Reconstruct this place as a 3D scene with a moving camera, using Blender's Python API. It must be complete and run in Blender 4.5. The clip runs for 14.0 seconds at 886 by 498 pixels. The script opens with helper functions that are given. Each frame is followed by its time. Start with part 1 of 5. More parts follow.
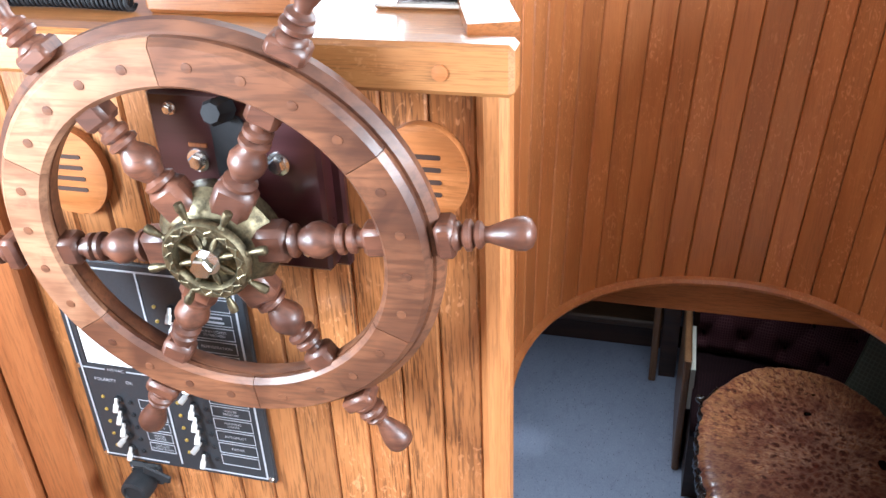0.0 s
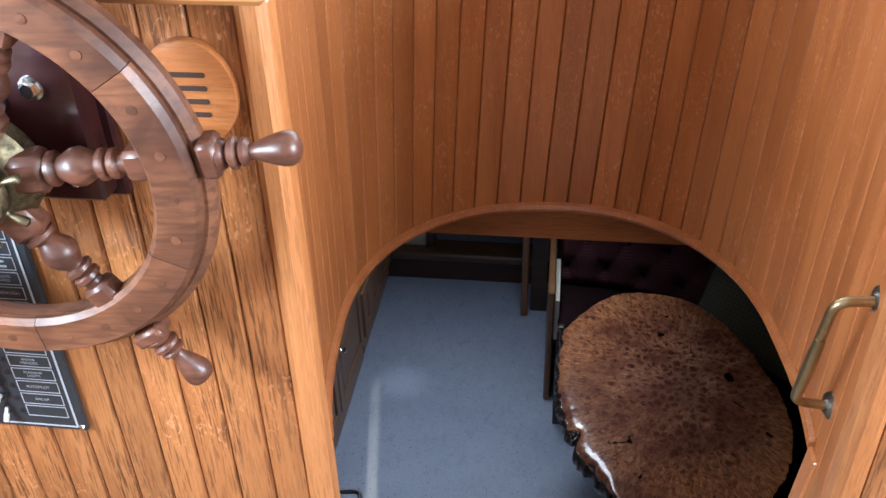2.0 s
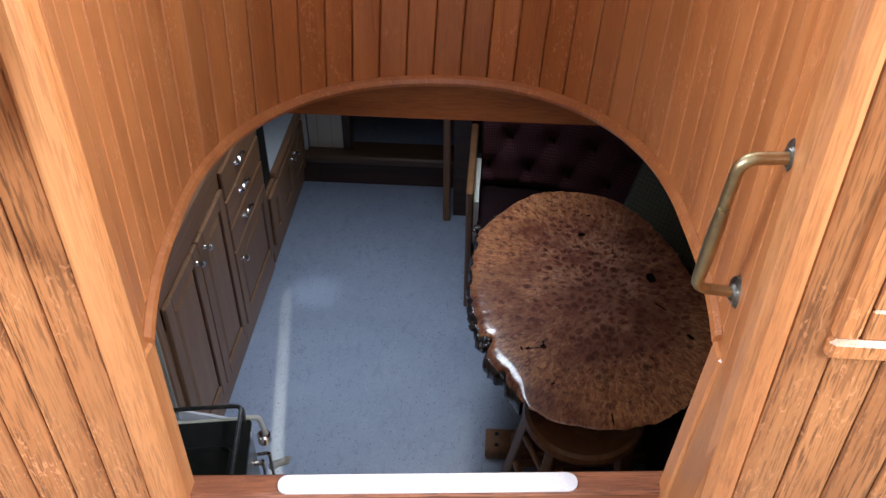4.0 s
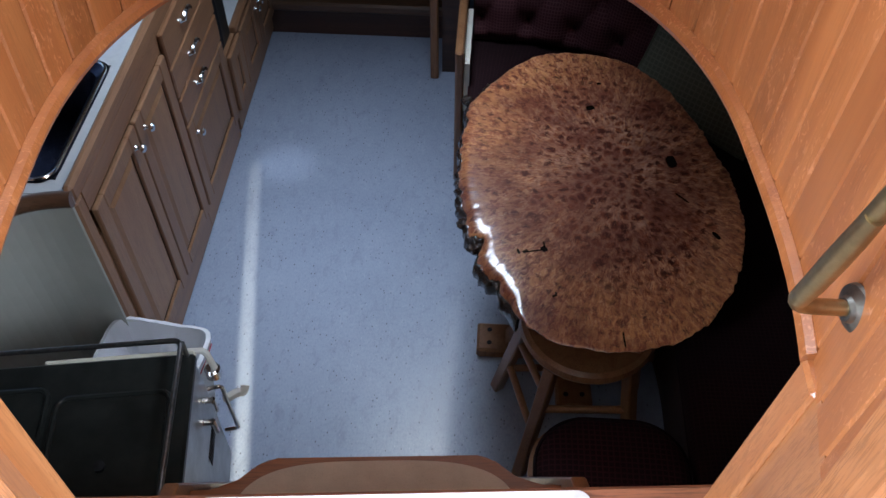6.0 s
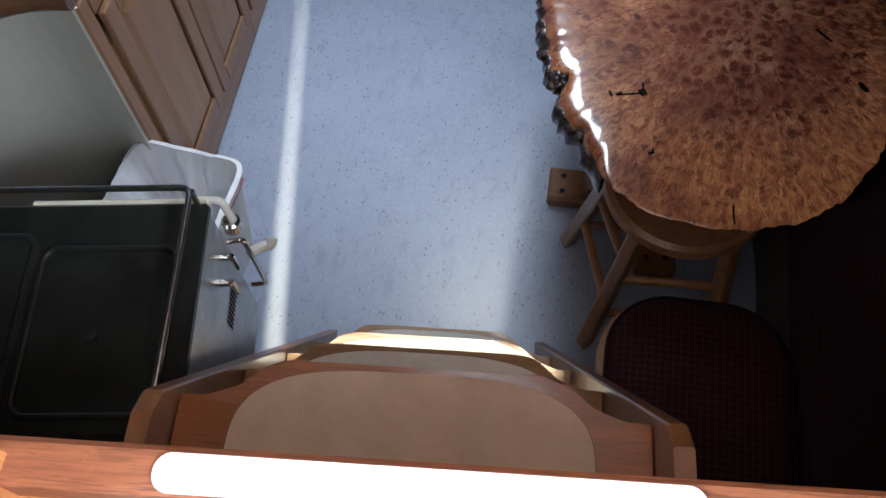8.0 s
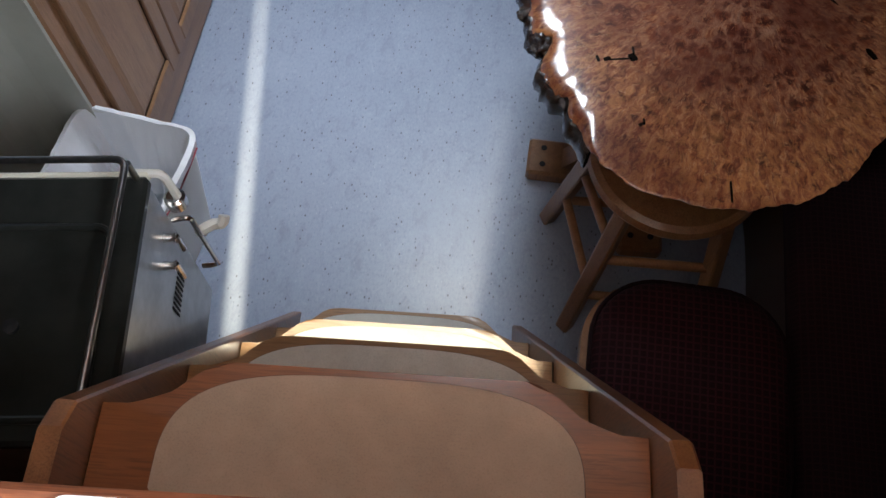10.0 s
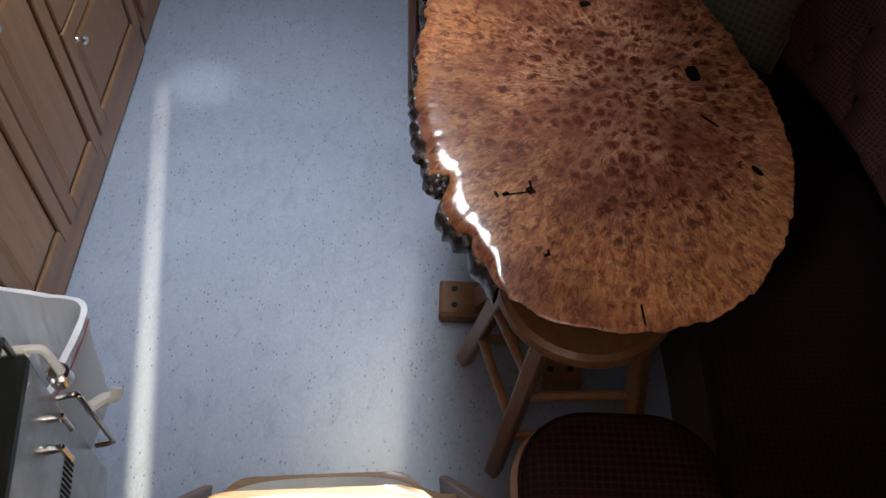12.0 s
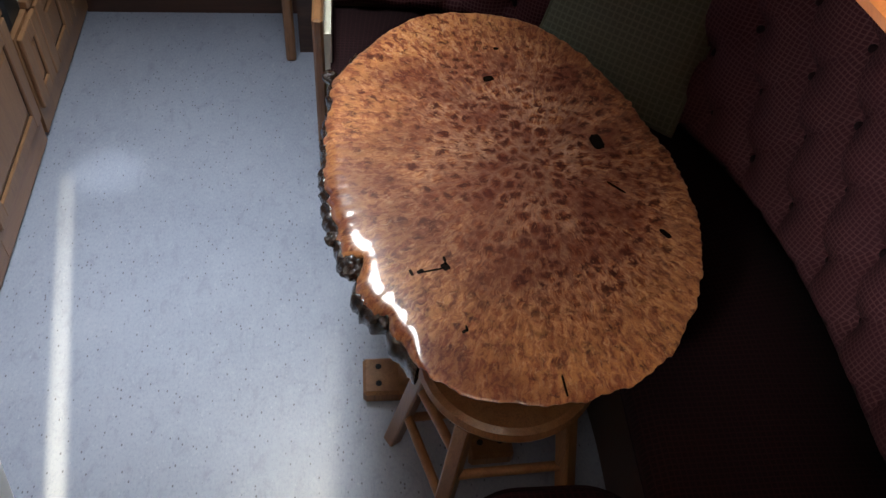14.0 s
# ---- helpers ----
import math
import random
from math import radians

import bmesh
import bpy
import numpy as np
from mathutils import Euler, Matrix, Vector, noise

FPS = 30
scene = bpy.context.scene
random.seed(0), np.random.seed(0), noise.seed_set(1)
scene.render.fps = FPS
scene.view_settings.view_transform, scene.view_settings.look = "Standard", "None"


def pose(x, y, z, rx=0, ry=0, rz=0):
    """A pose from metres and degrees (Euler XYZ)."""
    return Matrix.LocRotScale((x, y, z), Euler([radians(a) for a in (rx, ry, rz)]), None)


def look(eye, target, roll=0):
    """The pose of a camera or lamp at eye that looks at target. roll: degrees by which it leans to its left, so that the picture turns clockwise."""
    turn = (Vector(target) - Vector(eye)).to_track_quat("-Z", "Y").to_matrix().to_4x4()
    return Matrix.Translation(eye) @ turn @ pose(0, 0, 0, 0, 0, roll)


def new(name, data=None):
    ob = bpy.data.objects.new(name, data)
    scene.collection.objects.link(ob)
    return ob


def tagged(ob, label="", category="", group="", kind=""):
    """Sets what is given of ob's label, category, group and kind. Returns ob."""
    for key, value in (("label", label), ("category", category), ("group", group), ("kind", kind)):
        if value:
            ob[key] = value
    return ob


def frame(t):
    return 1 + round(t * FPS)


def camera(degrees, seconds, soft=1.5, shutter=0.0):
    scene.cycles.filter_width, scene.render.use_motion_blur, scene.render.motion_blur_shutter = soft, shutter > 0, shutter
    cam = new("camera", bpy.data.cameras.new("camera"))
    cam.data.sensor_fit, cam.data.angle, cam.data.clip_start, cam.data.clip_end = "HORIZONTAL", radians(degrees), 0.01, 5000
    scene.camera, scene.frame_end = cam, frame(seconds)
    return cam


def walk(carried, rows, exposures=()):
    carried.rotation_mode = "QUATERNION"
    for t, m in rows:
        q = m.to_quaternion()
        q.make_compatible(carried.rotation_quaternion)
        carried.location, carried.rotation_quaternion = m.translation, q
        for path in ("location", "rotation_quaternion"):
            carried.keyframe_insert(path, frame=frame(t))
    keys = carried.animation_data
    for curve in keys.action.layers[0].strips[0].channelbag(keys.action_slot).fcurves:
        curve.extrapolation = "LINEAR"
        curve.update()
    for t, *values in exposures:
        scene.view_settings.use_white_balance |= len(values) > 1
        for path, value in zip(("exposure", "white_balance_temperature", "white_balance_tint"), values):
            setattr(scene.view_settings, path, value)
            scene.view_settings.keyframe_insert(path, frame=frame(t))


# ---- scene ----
import collections

cam = camera(53.8, 14.0)
PATH = [
    (0, (-0.198, -0.911, 2.793), (-0.67, 0.752, 1.788), -2.6),
    (0.5, (-0.185, -0.905, 2.786), (-0.629, 0.76, 1.77), -2.5),
    (1, (-0.152, -0.899, 2.776), (-0.525, 0.777, 1.751), -2.1),
    (1.5, (-0.116, -0.889, 2.762), (-0.421, 0.783, 1.708), -1.4),
    (2, (-0.062, -0.894, 2.744), (-0.297, 0.758, 1.641), -1.6),
    (2.2, (-0.045, -0.886, 2.719), (-0.25, 0.761, 1.602), -1.8),
    (2.5, (-0.03, -0.868, 2.708), (-0.175, 0.751, 1.543), -0.9),
    (3, (0.019, -0.828, 2.658), (-0.086, 0.769, 1.458), 0.2),
    (5.5, (0.067, -0.432, 2.424), (-0.04, 0.949, 0.982), 0.1),
    (6, (0.062, -0.308, 2.388), (-0.018, 0.976, 0.857), 0.1),
    (6.5, (0.05, -0.227, 2.349), (0.016, 0.941, 0.726), 0.8),
    (7, (0.055, -0.131, 2.268), (-0.128, 0.935, 0.585), -3.0),
    (7.5, (0.042, -0.073, 2.196), (-0.158, 0.892, 0.456), -3.1),
    (10, (0.028, 0.05, 2.013), (-0.097, 0.911, 0.212), 0.2),
    (10.5, (0.028, 0.059, 1.996), (-0.11, 0.941, 0.206), -0.7),
    (11, (0.024, 0.051, 1.992), (-0.103, 1.063, 0.272), 0.4),
    (11.5, (0.034, 0.053, 1.978), (-0.042, 1.163, 0.316), 1.6),
    (12, (0.047, 0.073, 1.963), (0.074, 1.24, 0.339), 3.4),
    (12.5, (0.051, 0.084, 1.958), (0.137, 1.25, 0.335), 4.5),
    (13, (0.06, 0.095, 1.958), (0.197, 1.274, 0.349), 4.3),
    (13.5, (0.064, 0.102, 1.959), (0.206, 1.341, 0.396), 4.0),
    (14, (0.069, 0.102, 1.967), (0.26, 1.383, 0.443), 5.5),
]
walk(cam, [(t, look(eye, target, roll)) for t, eye, target, roll in PATH],
     exposures=[(0, 0.10, 5930, 10), (1, 0.0, 5930, 10), (1.5, -0.08, 5930, 10), (2, -0.18, 5930, 10), (2.5, -0.14, 5930, 10), (3, -0.05, 5930, 10), (5.5, 0.10, 5780, 10), (6, 0.26, 5680, 10), (6.5, 0.48, 5650, 10), (7, 0.66, 5700, 10), (7.5, 0.68, 5900, 10), (10, 0.66, 6250, 10), (11, 0.62, 6450, 10), (12, 0.66, 6650, 10), (12.5, 0.70, 6720, 10), (14, 0.98, 6950, 10)])

# ---------------------------------------------------------------- light
world = bpy.data.worlds.new("sky")
scene.world = world
world.use_nodes = True
wn = world.node_tree.nodes
sky = wn.new("ShaderNodeTexSky")
sky.sky_type = "NISHITA"
sky.sun_disc = False
SUN_ELEV, SUN_AZ = 65.6, 6.3
sky.sun_elevation, sky.sun_rotation = radians(SUN_ELEV), radians(-SUN_AZ)
wn["Background"].inputs["Strength"].default_value = 0.12
world.node_tree.links.new(sky.outputs[0], wn["Background"].inputs["Color"])


def lamp(name, kind, m, energy, colour=(1, 1, 1), **more):
    d = bpy.data.lights.new(name, kind)
    d.energy, d.color = energy, colour
    if kind == "SUN":
        d.angle = radians(1.4)
    if kind == "AREA":
        d.shape, d.size, d.size_y = "RECTANGLE", more["size"], more["size_y"]
        d.spread = radians(more["spread"] if "spread" in more else 180)
    if kind == "SPOT":
        d.spot_size, d.spot_blend, d.shadow_soft_size = radians(more["cone"]), 1.0, 0.03
    ob = new(name, d)
    ob.matrix_world = m
    return ob


lamp("sun", "SUN", look((-0.05, 0.45, 1.0), (0, 0, 0)), 5.0, (1.0, 0.91, 0.67))
# daylight standing in the pilothouse window openings
lamp("daylight_front", "AREA", look((0, 1.08, 2.92), (0, 0, 2.35)), 40.0, (0.88, 0.95, 1.0), size=2.2, size_y=0.45)
lamp("daylight_port", "AREA", look((-1.39, -0.9, 2.6), (0, -0.6, 2.0)), 76.0, (0.84, 0.93, 1.0), size=0.8, size_y=0.5)
lamp("daylight_starboard", "AREA", look((1.39, -0.6, 2.7), (0, -0.3, 2.0)), 112.0, (0.88, 0.95, 1.0), size=1.1, size_y=0.7)
lamp("daylight_aft", "AREA", look((0, -2.09, 2.4), (0, 0, 1.9)), 5.0, (0.95, 0.97, 1.0), size=1.6, size_y=1.2)
# daylight under the frosted deck hatch of the saloon, and a spot added for the floor's glow
lamp("daylight_hatch", "AREA", look((-0.225, 1.975, 2.14), (-0.58, 1.50, 0)), 7.3, (0.86, 0.93, 1.0), size=0.50, size_y=0.60, spread=80)
lamp("cabin_downlight", "SPOT", look((-0.72, 2.12, 1.93), (-0.695, 2.09, 0)), 30.0, (0.92, 0.96, 1.0), cone=8.5)


# ---------------------------------------------------------------- materials
def mat(name, colour=(0.5, 0.5, 0.5), rough=0.5, metal=0.0, coat=0.0):
    m = bpy.data.materials.new(name)
    m.use_nodes = True
    b = m.node_tree.nodes["Principled BSDF"]
    b.inputs["Base Color"].default_value = (*colour, 1)
    b.inputs["Roughness"].default_value = rough
    b.inputs["Metallic"].default_value = metal
    b.inputs["Coat Weight"].default_value = coat
    b.inputs["Coat Roughness"].default_value = 0.12
    return m


class Nodes:
    """Small wrapper that adds and links shader nodes of one material."""

    def __init__(self, m):
        self.t = m.node_tree
        self.b = self.t.nodes["Principled BSDF"]

    def add(self, kind, ins=(), operation="", feature="", blend=""):
        n = self.t.nodes.new(kind)
        if operation:
            n.operation = operation
        if feature:
            n.feature = feature
        if blend:
            n.data_type, n.blend_type = "RGBA", blend
        for k, v in dict(ins).items():
            if hasattr(v, "is_output"):
                self.t.links.new(v, n.inputs[k])
            else:
                n.inputs[k].default_value = v
        return n

    def coords(self, scale=(1, 1, 1), spread=False):
        c = self.add("ShaderNodeTexCoord").outputs["Object"]
        if spread:
            r = self.add("ShaderNodeObjectInfo").outputs["Random"]
            o = self.add("ShaderNodeVectorMath", {0: r, 1: (37.0, 53.0, 71.0)}, operation="MULTIPLY").outputs[0]
            c = self.add("ShaderNodeVectorMath", {0: c, 1: o}, operation="ADD").outputs[0]
        return self.add("ShaderNodeMapping", {"Vector": c, "Scale": scale}).outputs[0]

    def noise(self, vec, scale, detail=4, rough=0.55, dist=0.0):
        return self.add("ShaderNodeTexNoise", {"Vector": vec, "Scale": scale, "Detail": detail, "Roughness": rough, "Distortion": dist}).outputs["Fac"]

    def ramp(self, fac, *stops):
        n = self.add("ShaderNodeValToRGB", {"Fac": fac})
        e = n.color_ramp.elements
        while len(e) < len(stops):
            e.new(0.5)
        for el, (p, c) in zip(e, stops):
            el.position, el.color = p, (*c, 1) if len(c) == 3 else c
        return n.outputs["Color"]

    def mix(self, fac, a, b, mode="MIX"):
        n = self.add("ShaderNodeMix", blend=mode)
        for k, v in ((0, fac), (6, a), (7, b)):
            if hasattr(v, "is_output"):
                self.t.links.new(v, n.inputs[k])
            else:
                n.inputs[k].default_value = (*v, 1) if isinstance(v, tuple) else v
        return n.outputs[2]

    def math(self, op, a, b=0.0):
        return self.add("ShaderNodeMath", {0: a, 1: b}, operation=op).outputs[0]

    def to(self, socket, out):
        self.t.links.new(out, self.b.inputs[socket])

    def bump(self, h, strength=0.3, dist=0.002):
        self.to("Normal", self.add("ShaderNodeBump", {"Height": h, "Strength": strength, "Distance": dist}).outputs[0])


def grey(v):
    return (v, v, v)


def wood(name, light, dark, along="z", rough=0.38, coat=0.25, fleck=0.25, fine=1.0, vary=0.25, pores=0.5):
    """Varnished timber: short fine pores and soft growth bands along one axis, pale ray flecks, a shade of its own for each board."""
    m = mat(name, light, rough, 0, coat)
    n = Nodes(m)

    def stretched(f):
        return n.coords({"x": (f, 1, 1), "y": (1, f, 1), "z": (1, 1, f)}[along], True)

    band = n.noise(stretched(0.07), 24 * fine, 4, 0.6, 0.5)
    tone = n.noise(stretched(0.3), 5 * fine, 2, 0.5, 0.3)
    pore = n.noise(stretched(0.05), 430 * fine, 2, 0.6)
    thick = n.noise(stretched(0.07), 30 * fine, 3, 0.6)
    col = n.mix(n.ramp(band, (0.34, grey(0)), (0.66, grey(1))), dark, light)
    col = n.mix(n.ramp(tone, (0.35, grey(0.28)), (0.6, grey(0))), col, tuple(c * 0.7 for c in dark))
    mask = n.ramp(thick, (0.40, grey(pores)), (0.62, grey(pores * 0.35)))
    col = n.mix(n.math("MULTIPLY", n.ramp(pore, (0.40, grey(1)), (0.52, grey(0))), mask), col, tuple(c * 0.38 for c in dark))
    fl = n.noise(stretched(0.4), 110 * fine, 2, 0.5, 2.2)
    patch = n.noise(n.coords((1, 1, 1), True), 6, 2)
    fl = n.math("MULTIPLY", n.ramp(fl, (0.58, grey(0)), (0.66, grey(1))), n.ramp(patch, (0.42, grey(0)), (0.58, grey(1))))
    col = n.mix(n.math("MULTIPLY", fl, fleck), col, tuple(min(1, c * 1.5 + 0.06) for c in light))
    rnd = n.add("ShaderNodeObjectInfo").outputs["Random"]
    val = n.add("ShaderNodeMapRange", {"Value": rnd, "To Min": 1 - vary, "To Max": 1 + vary * 0.6}).outputs[0]
    hs = n.add("ShaderNodeHueSaturation", {"Value": val, "Color": col})
    n.to("Base Color", hs.outputs[0])
    n.to("Roughness", n.add("ShaderNodeMapRange", {"Value": band, "To Min": rough - 0.07, "To Max": rough + 0.10}).outputs[0])
    n.bump(pore, 0.12 * pores, 0.0005)
    return m


OAK = (0.50, 0.225, 0.075)
oak_z = wood("oak_upright", (0.47, 0.195, 0.066), (0.345, 0.125, 0.038), pores=1.0, fleck=0.42, fine=0.85)
oak_x = wood("oak_across", OAK, (0.38, 0.15, 0.045), "x", pores=0.6)
oak_well = wood("oak_well", (0.385, 0.140, 0.040), (0.30, 0.098, 0.027), rough=0.42, coat=0.15, fleck=0.42, vary=0.14, pores=0.25)
trim_z = wood("trim_upright", (0.47, 0.20, 0.07), (0.36, 0.13, 0.04), fleck=0.1)
trim_x = wood("trim_across", (0.45, 0.17, 0.055), (0.33, 0.11, 0.03), "x", fleck=0.1)
red_z = wood("red_trim", (0.36, 0.13, 0.045), (0.27, 0.085, 0.028), fleck=0.05)
sill_wood = wood("sill_wood", (0.28, 0.10, 0.042), (0.15, 0.047, 0.021), "x", rough=0.5, coat=0.05, fleck=0.1, pores=0.9)
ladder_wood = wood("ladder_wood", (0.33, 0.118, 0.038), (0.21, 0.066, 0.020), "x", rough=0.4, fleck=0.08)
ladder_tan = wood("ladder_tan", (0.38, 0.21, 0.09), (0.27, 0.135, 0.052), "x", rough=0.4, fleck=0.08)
ladder_side = wood("ladder_side", (0.27, 0.115, 0.044), (0.19, 0.074, 0.027), "z", rough=0.4, fleck=0.08)
cab_wood = wood("cabinet_oak", (0.33, 0.18, 0.092), (0.25, 0.122, 0.060), rough=0.45, coat=0.1, fleck=0.1, vary=0.1, pores=0.3)
cab_wood_y = wood("cabinet_oak_along", (0.33, 0.17, 0.082), (0.25, 0.115, 0.053), "y", rough=0.42, fleck=0.1, vary=0.1, pores=0.3)
stool_wood = wood("stool_wood", (0.33, 0.165, 0.07), (0.24, 0.105, 0.042), rough=0.4, fleck=0.05, vary=0.08)
dark_wood = wood("dark_wood", (0.10, 0.045, 0.025), (0.06, 0.025, 0.014), "x", rough=0.45, fleck=0.03)
mahogany = wood("mahogany", (0.052, 0.012, 0.013), (0.028, 0.007, 0.008), "x", rough=0.30, coat=0.3, fleck=0.0, pores=0.2)


def wheel_timber(name, pale, deep, rough=0.42, coat=0.12):
    """Hand-worn turned hardwood: soft cloudy figure, darker handled patches, faint fine grain."""
    m = mat(name, pale, rough, 0, coat)
    n = Nodes(m)
    v = n.coords((1, 1, 1), True)
    cloud = n.noise(v, 8, 3, 0.5, 0.8)
    grain = n.noise(n.coords((0.12, 1, 1), True), 110, 3, 0.6, 0.4)
    worn = n.noise(v, 16, 4, 0.6, 1.0)
    col = n.mix(n.ramp(cloud, (0.34, grey(0)), (0.66, grey(1))), deep, pale)
    col = n.mix(n.ramp(grain, (0.36, grey(0.55)), (0.56, grey(0))), col, tuple(c * 0.6 for c in deep))
    col = n.mix(n.ramp(worn, (0.60, grey(0)), (0.74, grey(0.55))), col, tuple(c * 0.45 for c in deep))
    n.to("Base Color", col)
    n.to("Roughness", n.add("ShaderNodeMapRange", {"Value": worn, "To Min": rough - 0.06, "To Max": rough + 0.14}).outputs[0])
    return m


# the wheel wood twice: first with port window light put into the colour
wheel_lit = wheel_timber("wheel_wood_lit", (0.37, 0.195, 0.110), (0.19, 0.085, 0.046))
wheel_wood = wheel_timber("wheel_wood_brown", (0.20, 0.080, 0.038), (0.072, 0.026, 0.014))
spoke_wood = wheel_timber("spoke_wood", (0.160, 0.060, 0.033), (0.055, 0.019, 0.012), 0.40, 0.15)


def worn_metal(name, colour, dirt, rough, metal=1.0, scale=60):
    m = mat(name, colour, rough, metal)
    n = Nodes(m)
    f = n.noise(n.coords(), scale, 5, 0.65)
    n.to("Base Color", n.mix(n.ramp(f, (0.35, grey(0)), (0.65, grey(1))), dirt, colour))
    n.to("Roughness", n.add("ShaderNodeMapRange", {"Value": f, "To Min": rough + 0.15, "To Max": rough - 0.05}).outputs[0])
    return m


brass = worn_metal("aged_brass", (0.225, 0.190, 0.115), (0.065, 0.055, 0.036), 0.44, scale=90)
handle_brass = worn_metal("rubbed_brass", (0.42, 0.34, 0.19), (0.27, 0.21, 0.12), 0.35, scale=30)
bronze_grey = worn_metal("grey_bronze", (0.22, 0.22, 0.20), (0.12, 0.12, 0.11), 0.4)
chrome = worn_metal("chrome", (0.85, 0.85, 0.85), (0.7, 0.7, 0.7), 0.12)
steel = worn_metal("stainless", (0.58, 0.58, 0.57), (0.44, 0.44, 0.43), 0.30, scale=14)
steel_dark = worn_metal("steel_rod", (0.30, 0.30, 0.30), (0.20, 0.20, 0.20), 0.3)
sink_metal = worn_metal("sink_metal", (0.055, 0.055, 0.075), (0.035, 0.035, 0.05), 0.25)
black_enamel = worn_metal("black_enamel", (0.012, 0.013, 0.012), (0.022, 0.024, 0.022), 0.28, 0.0, 12)
black_plastic = worn_metal("black_plastic", (0.012, 0.013, 0.015), (0.02, 0.02, 0.022), 0.6, 0.0, 80)
for dull in (black_plastic, black_enamel):
    dull.node_tree.nodes["Principled BSDF"].inputs["Specular IOR Level"].default_value = 0.22
panel_black = worn_metal("panel_black", (0.016, 0.019, 0.024), (0.024, 0.028, 0.034), 0.42, 0.0, 200)
ink = mat("white_ink", (0.36, 0.37, 0.40), 0.5)
led = mat("amber_lens", (0.30, 0.20, 0.04), 0.3)
cream = worn_metal("cream_paint", (0.72, 0.69, 0.58), (0.66, 0.63, 0.52), 0.5, 0.0, 6)
white_paint = worn_metal("white_paint", (0.80, 0.80, 0.77), (0.74, 0.74, 0.71), 0.5, 0.0, 5)
# tone of the unseen roof, set by how much daylight it should bounce
roof_bounce = worn_metal("roof_bounce", (0.60, 0.57, 0.52), (0.54, 0.51, 0.46), 0.5, 0.0, 5)
grey_panel = worn_metal("grey_laminate", (0.42, 0.42, 0.37), (0.37, 0.37, 0.32), 0.42, 0.0, 5)
counter_white = worn_metal("counter_laminate", (0.66, 0.68, 0.68), (0.60, 0.62, 0.63), 0.3, 0.0, 40)
plastic_white = worn_metal("bin_plastic", (0.74, 0.73, 0.68), (0.68, 0.67, 0.62), 0.4, 0.0, 9)
paper = mat("meter_face", (0.80, 0.80, 0.78), 0.5)


def thin_film(name, colour, share, crumple):
    """Thin white polythene that lets part of the light through."""
    m = mat(name, colour, 0.4)
    n = Nodes(m)
    if crumple:
        n.bump(n.noise(n.coords((1, 1, 0.3)), 24, 4, 0.6, 0.8), crumple, 0.006)
    glow = n.add("ShaderNodeBsdfTranslucent", {"Color": (*colour, 1)})
    mixed = n.add("ShaderNodeMixShader", {0: share, 1: n.b.outputs[0], 2: glow.outputs[0]})
    n.t.links.new(mixed.outputs[0], n.t.nodes["Material Output"].inputs["Surface"])
    return m


bin_shell = thin_film("bin_shell", (0.86, 0.86, 0.84), 0.20, 0.0)
liner = thin_film("liner_film", (0.93, 0.94, 0.98), 0.20, 0.6)


def vinyl_floor():
    """Blue-grey sheet vinyl with dark and pale chips, faint scuffs and a satin wax."""
    m = mat("floor_vinyl", (0.27, 0.32, 0.42), 0.3)
    n = Nodes(m)
    v = n.coords((1, 0.55, 1))
    broad = n.noise(n.coords(), 2.4, 4, 0.6)
    fine = n.noise(v, 160, 4, 0.7)
    col = n.mix(n.ramp(broad, (0.35, grey(0)), (0.68, grey(1))), (0.245, 0.285, 0.385), (0.30, 0.345, 0.45))
    col = n.mix(n.ramp(fine, (0.36, grey(0)), (0.68, grey(0.5))), col, (0.37, 0.415, 0.50))
    col = n.mix(n.ramp(fine, (0.30, grey(0.4)), (0.42, grey(0))), col, (0.17, 0.20, 0.275))
    chip = n.add("ShaderNodeTexVoronoi", {"Vector": v, "Scale": 88.0, "Randomness": 1.0})
    small = n.ramp(chip.outputs["Distance"], (0.13, grey(1)), (0.21, grey(0)))
    pick = n.add("ShaderNodeSeparateColor", {"Color": chip.outputs["Color"]}).outputs[0]
    dark = n.math("MULTIPLY", small, n.ramp(pick, (0.62, grey(0)), (0.64, grey(1))))
    pale = n.math("MULTIPLY", small, n.ramp(pick, (0.14, grey(1)), (0.16, grey(0))))
    col = n.mix(n.math("MULTIPLY", dark, 0.8), col, (0.06, 0.055, 0.07))
    col = n.mix(n.math("MULTIPLY", pale, 0.22), col, (0.55, 0.60, 0.68))
    scuff = n.noise(n.coords((1, 0.5, 1)), 26, 5, 0.72, 0.8)
    col = n.mix(n.ramp(scuff, (0.32, grey(0.4)), (0.46, grey(0))), col, (0.17, 0.20, 0.28))
    col = n.mix(n.ramp(scuff, (0.56, grey(0)), (0.72, grey(0.35))), col, (0.42, 0.46, 0.54))
    n.to("Base Color", col)
    n.to("Roughness", n.add("ShaderNodeMapRange", {"Value": broad, "To Min": 0.34, "To Max": 0.52}).outputs[0])
    n.bump(fine, 0.12, 0.0006)
    return m


vinyl = vinyl_floor()


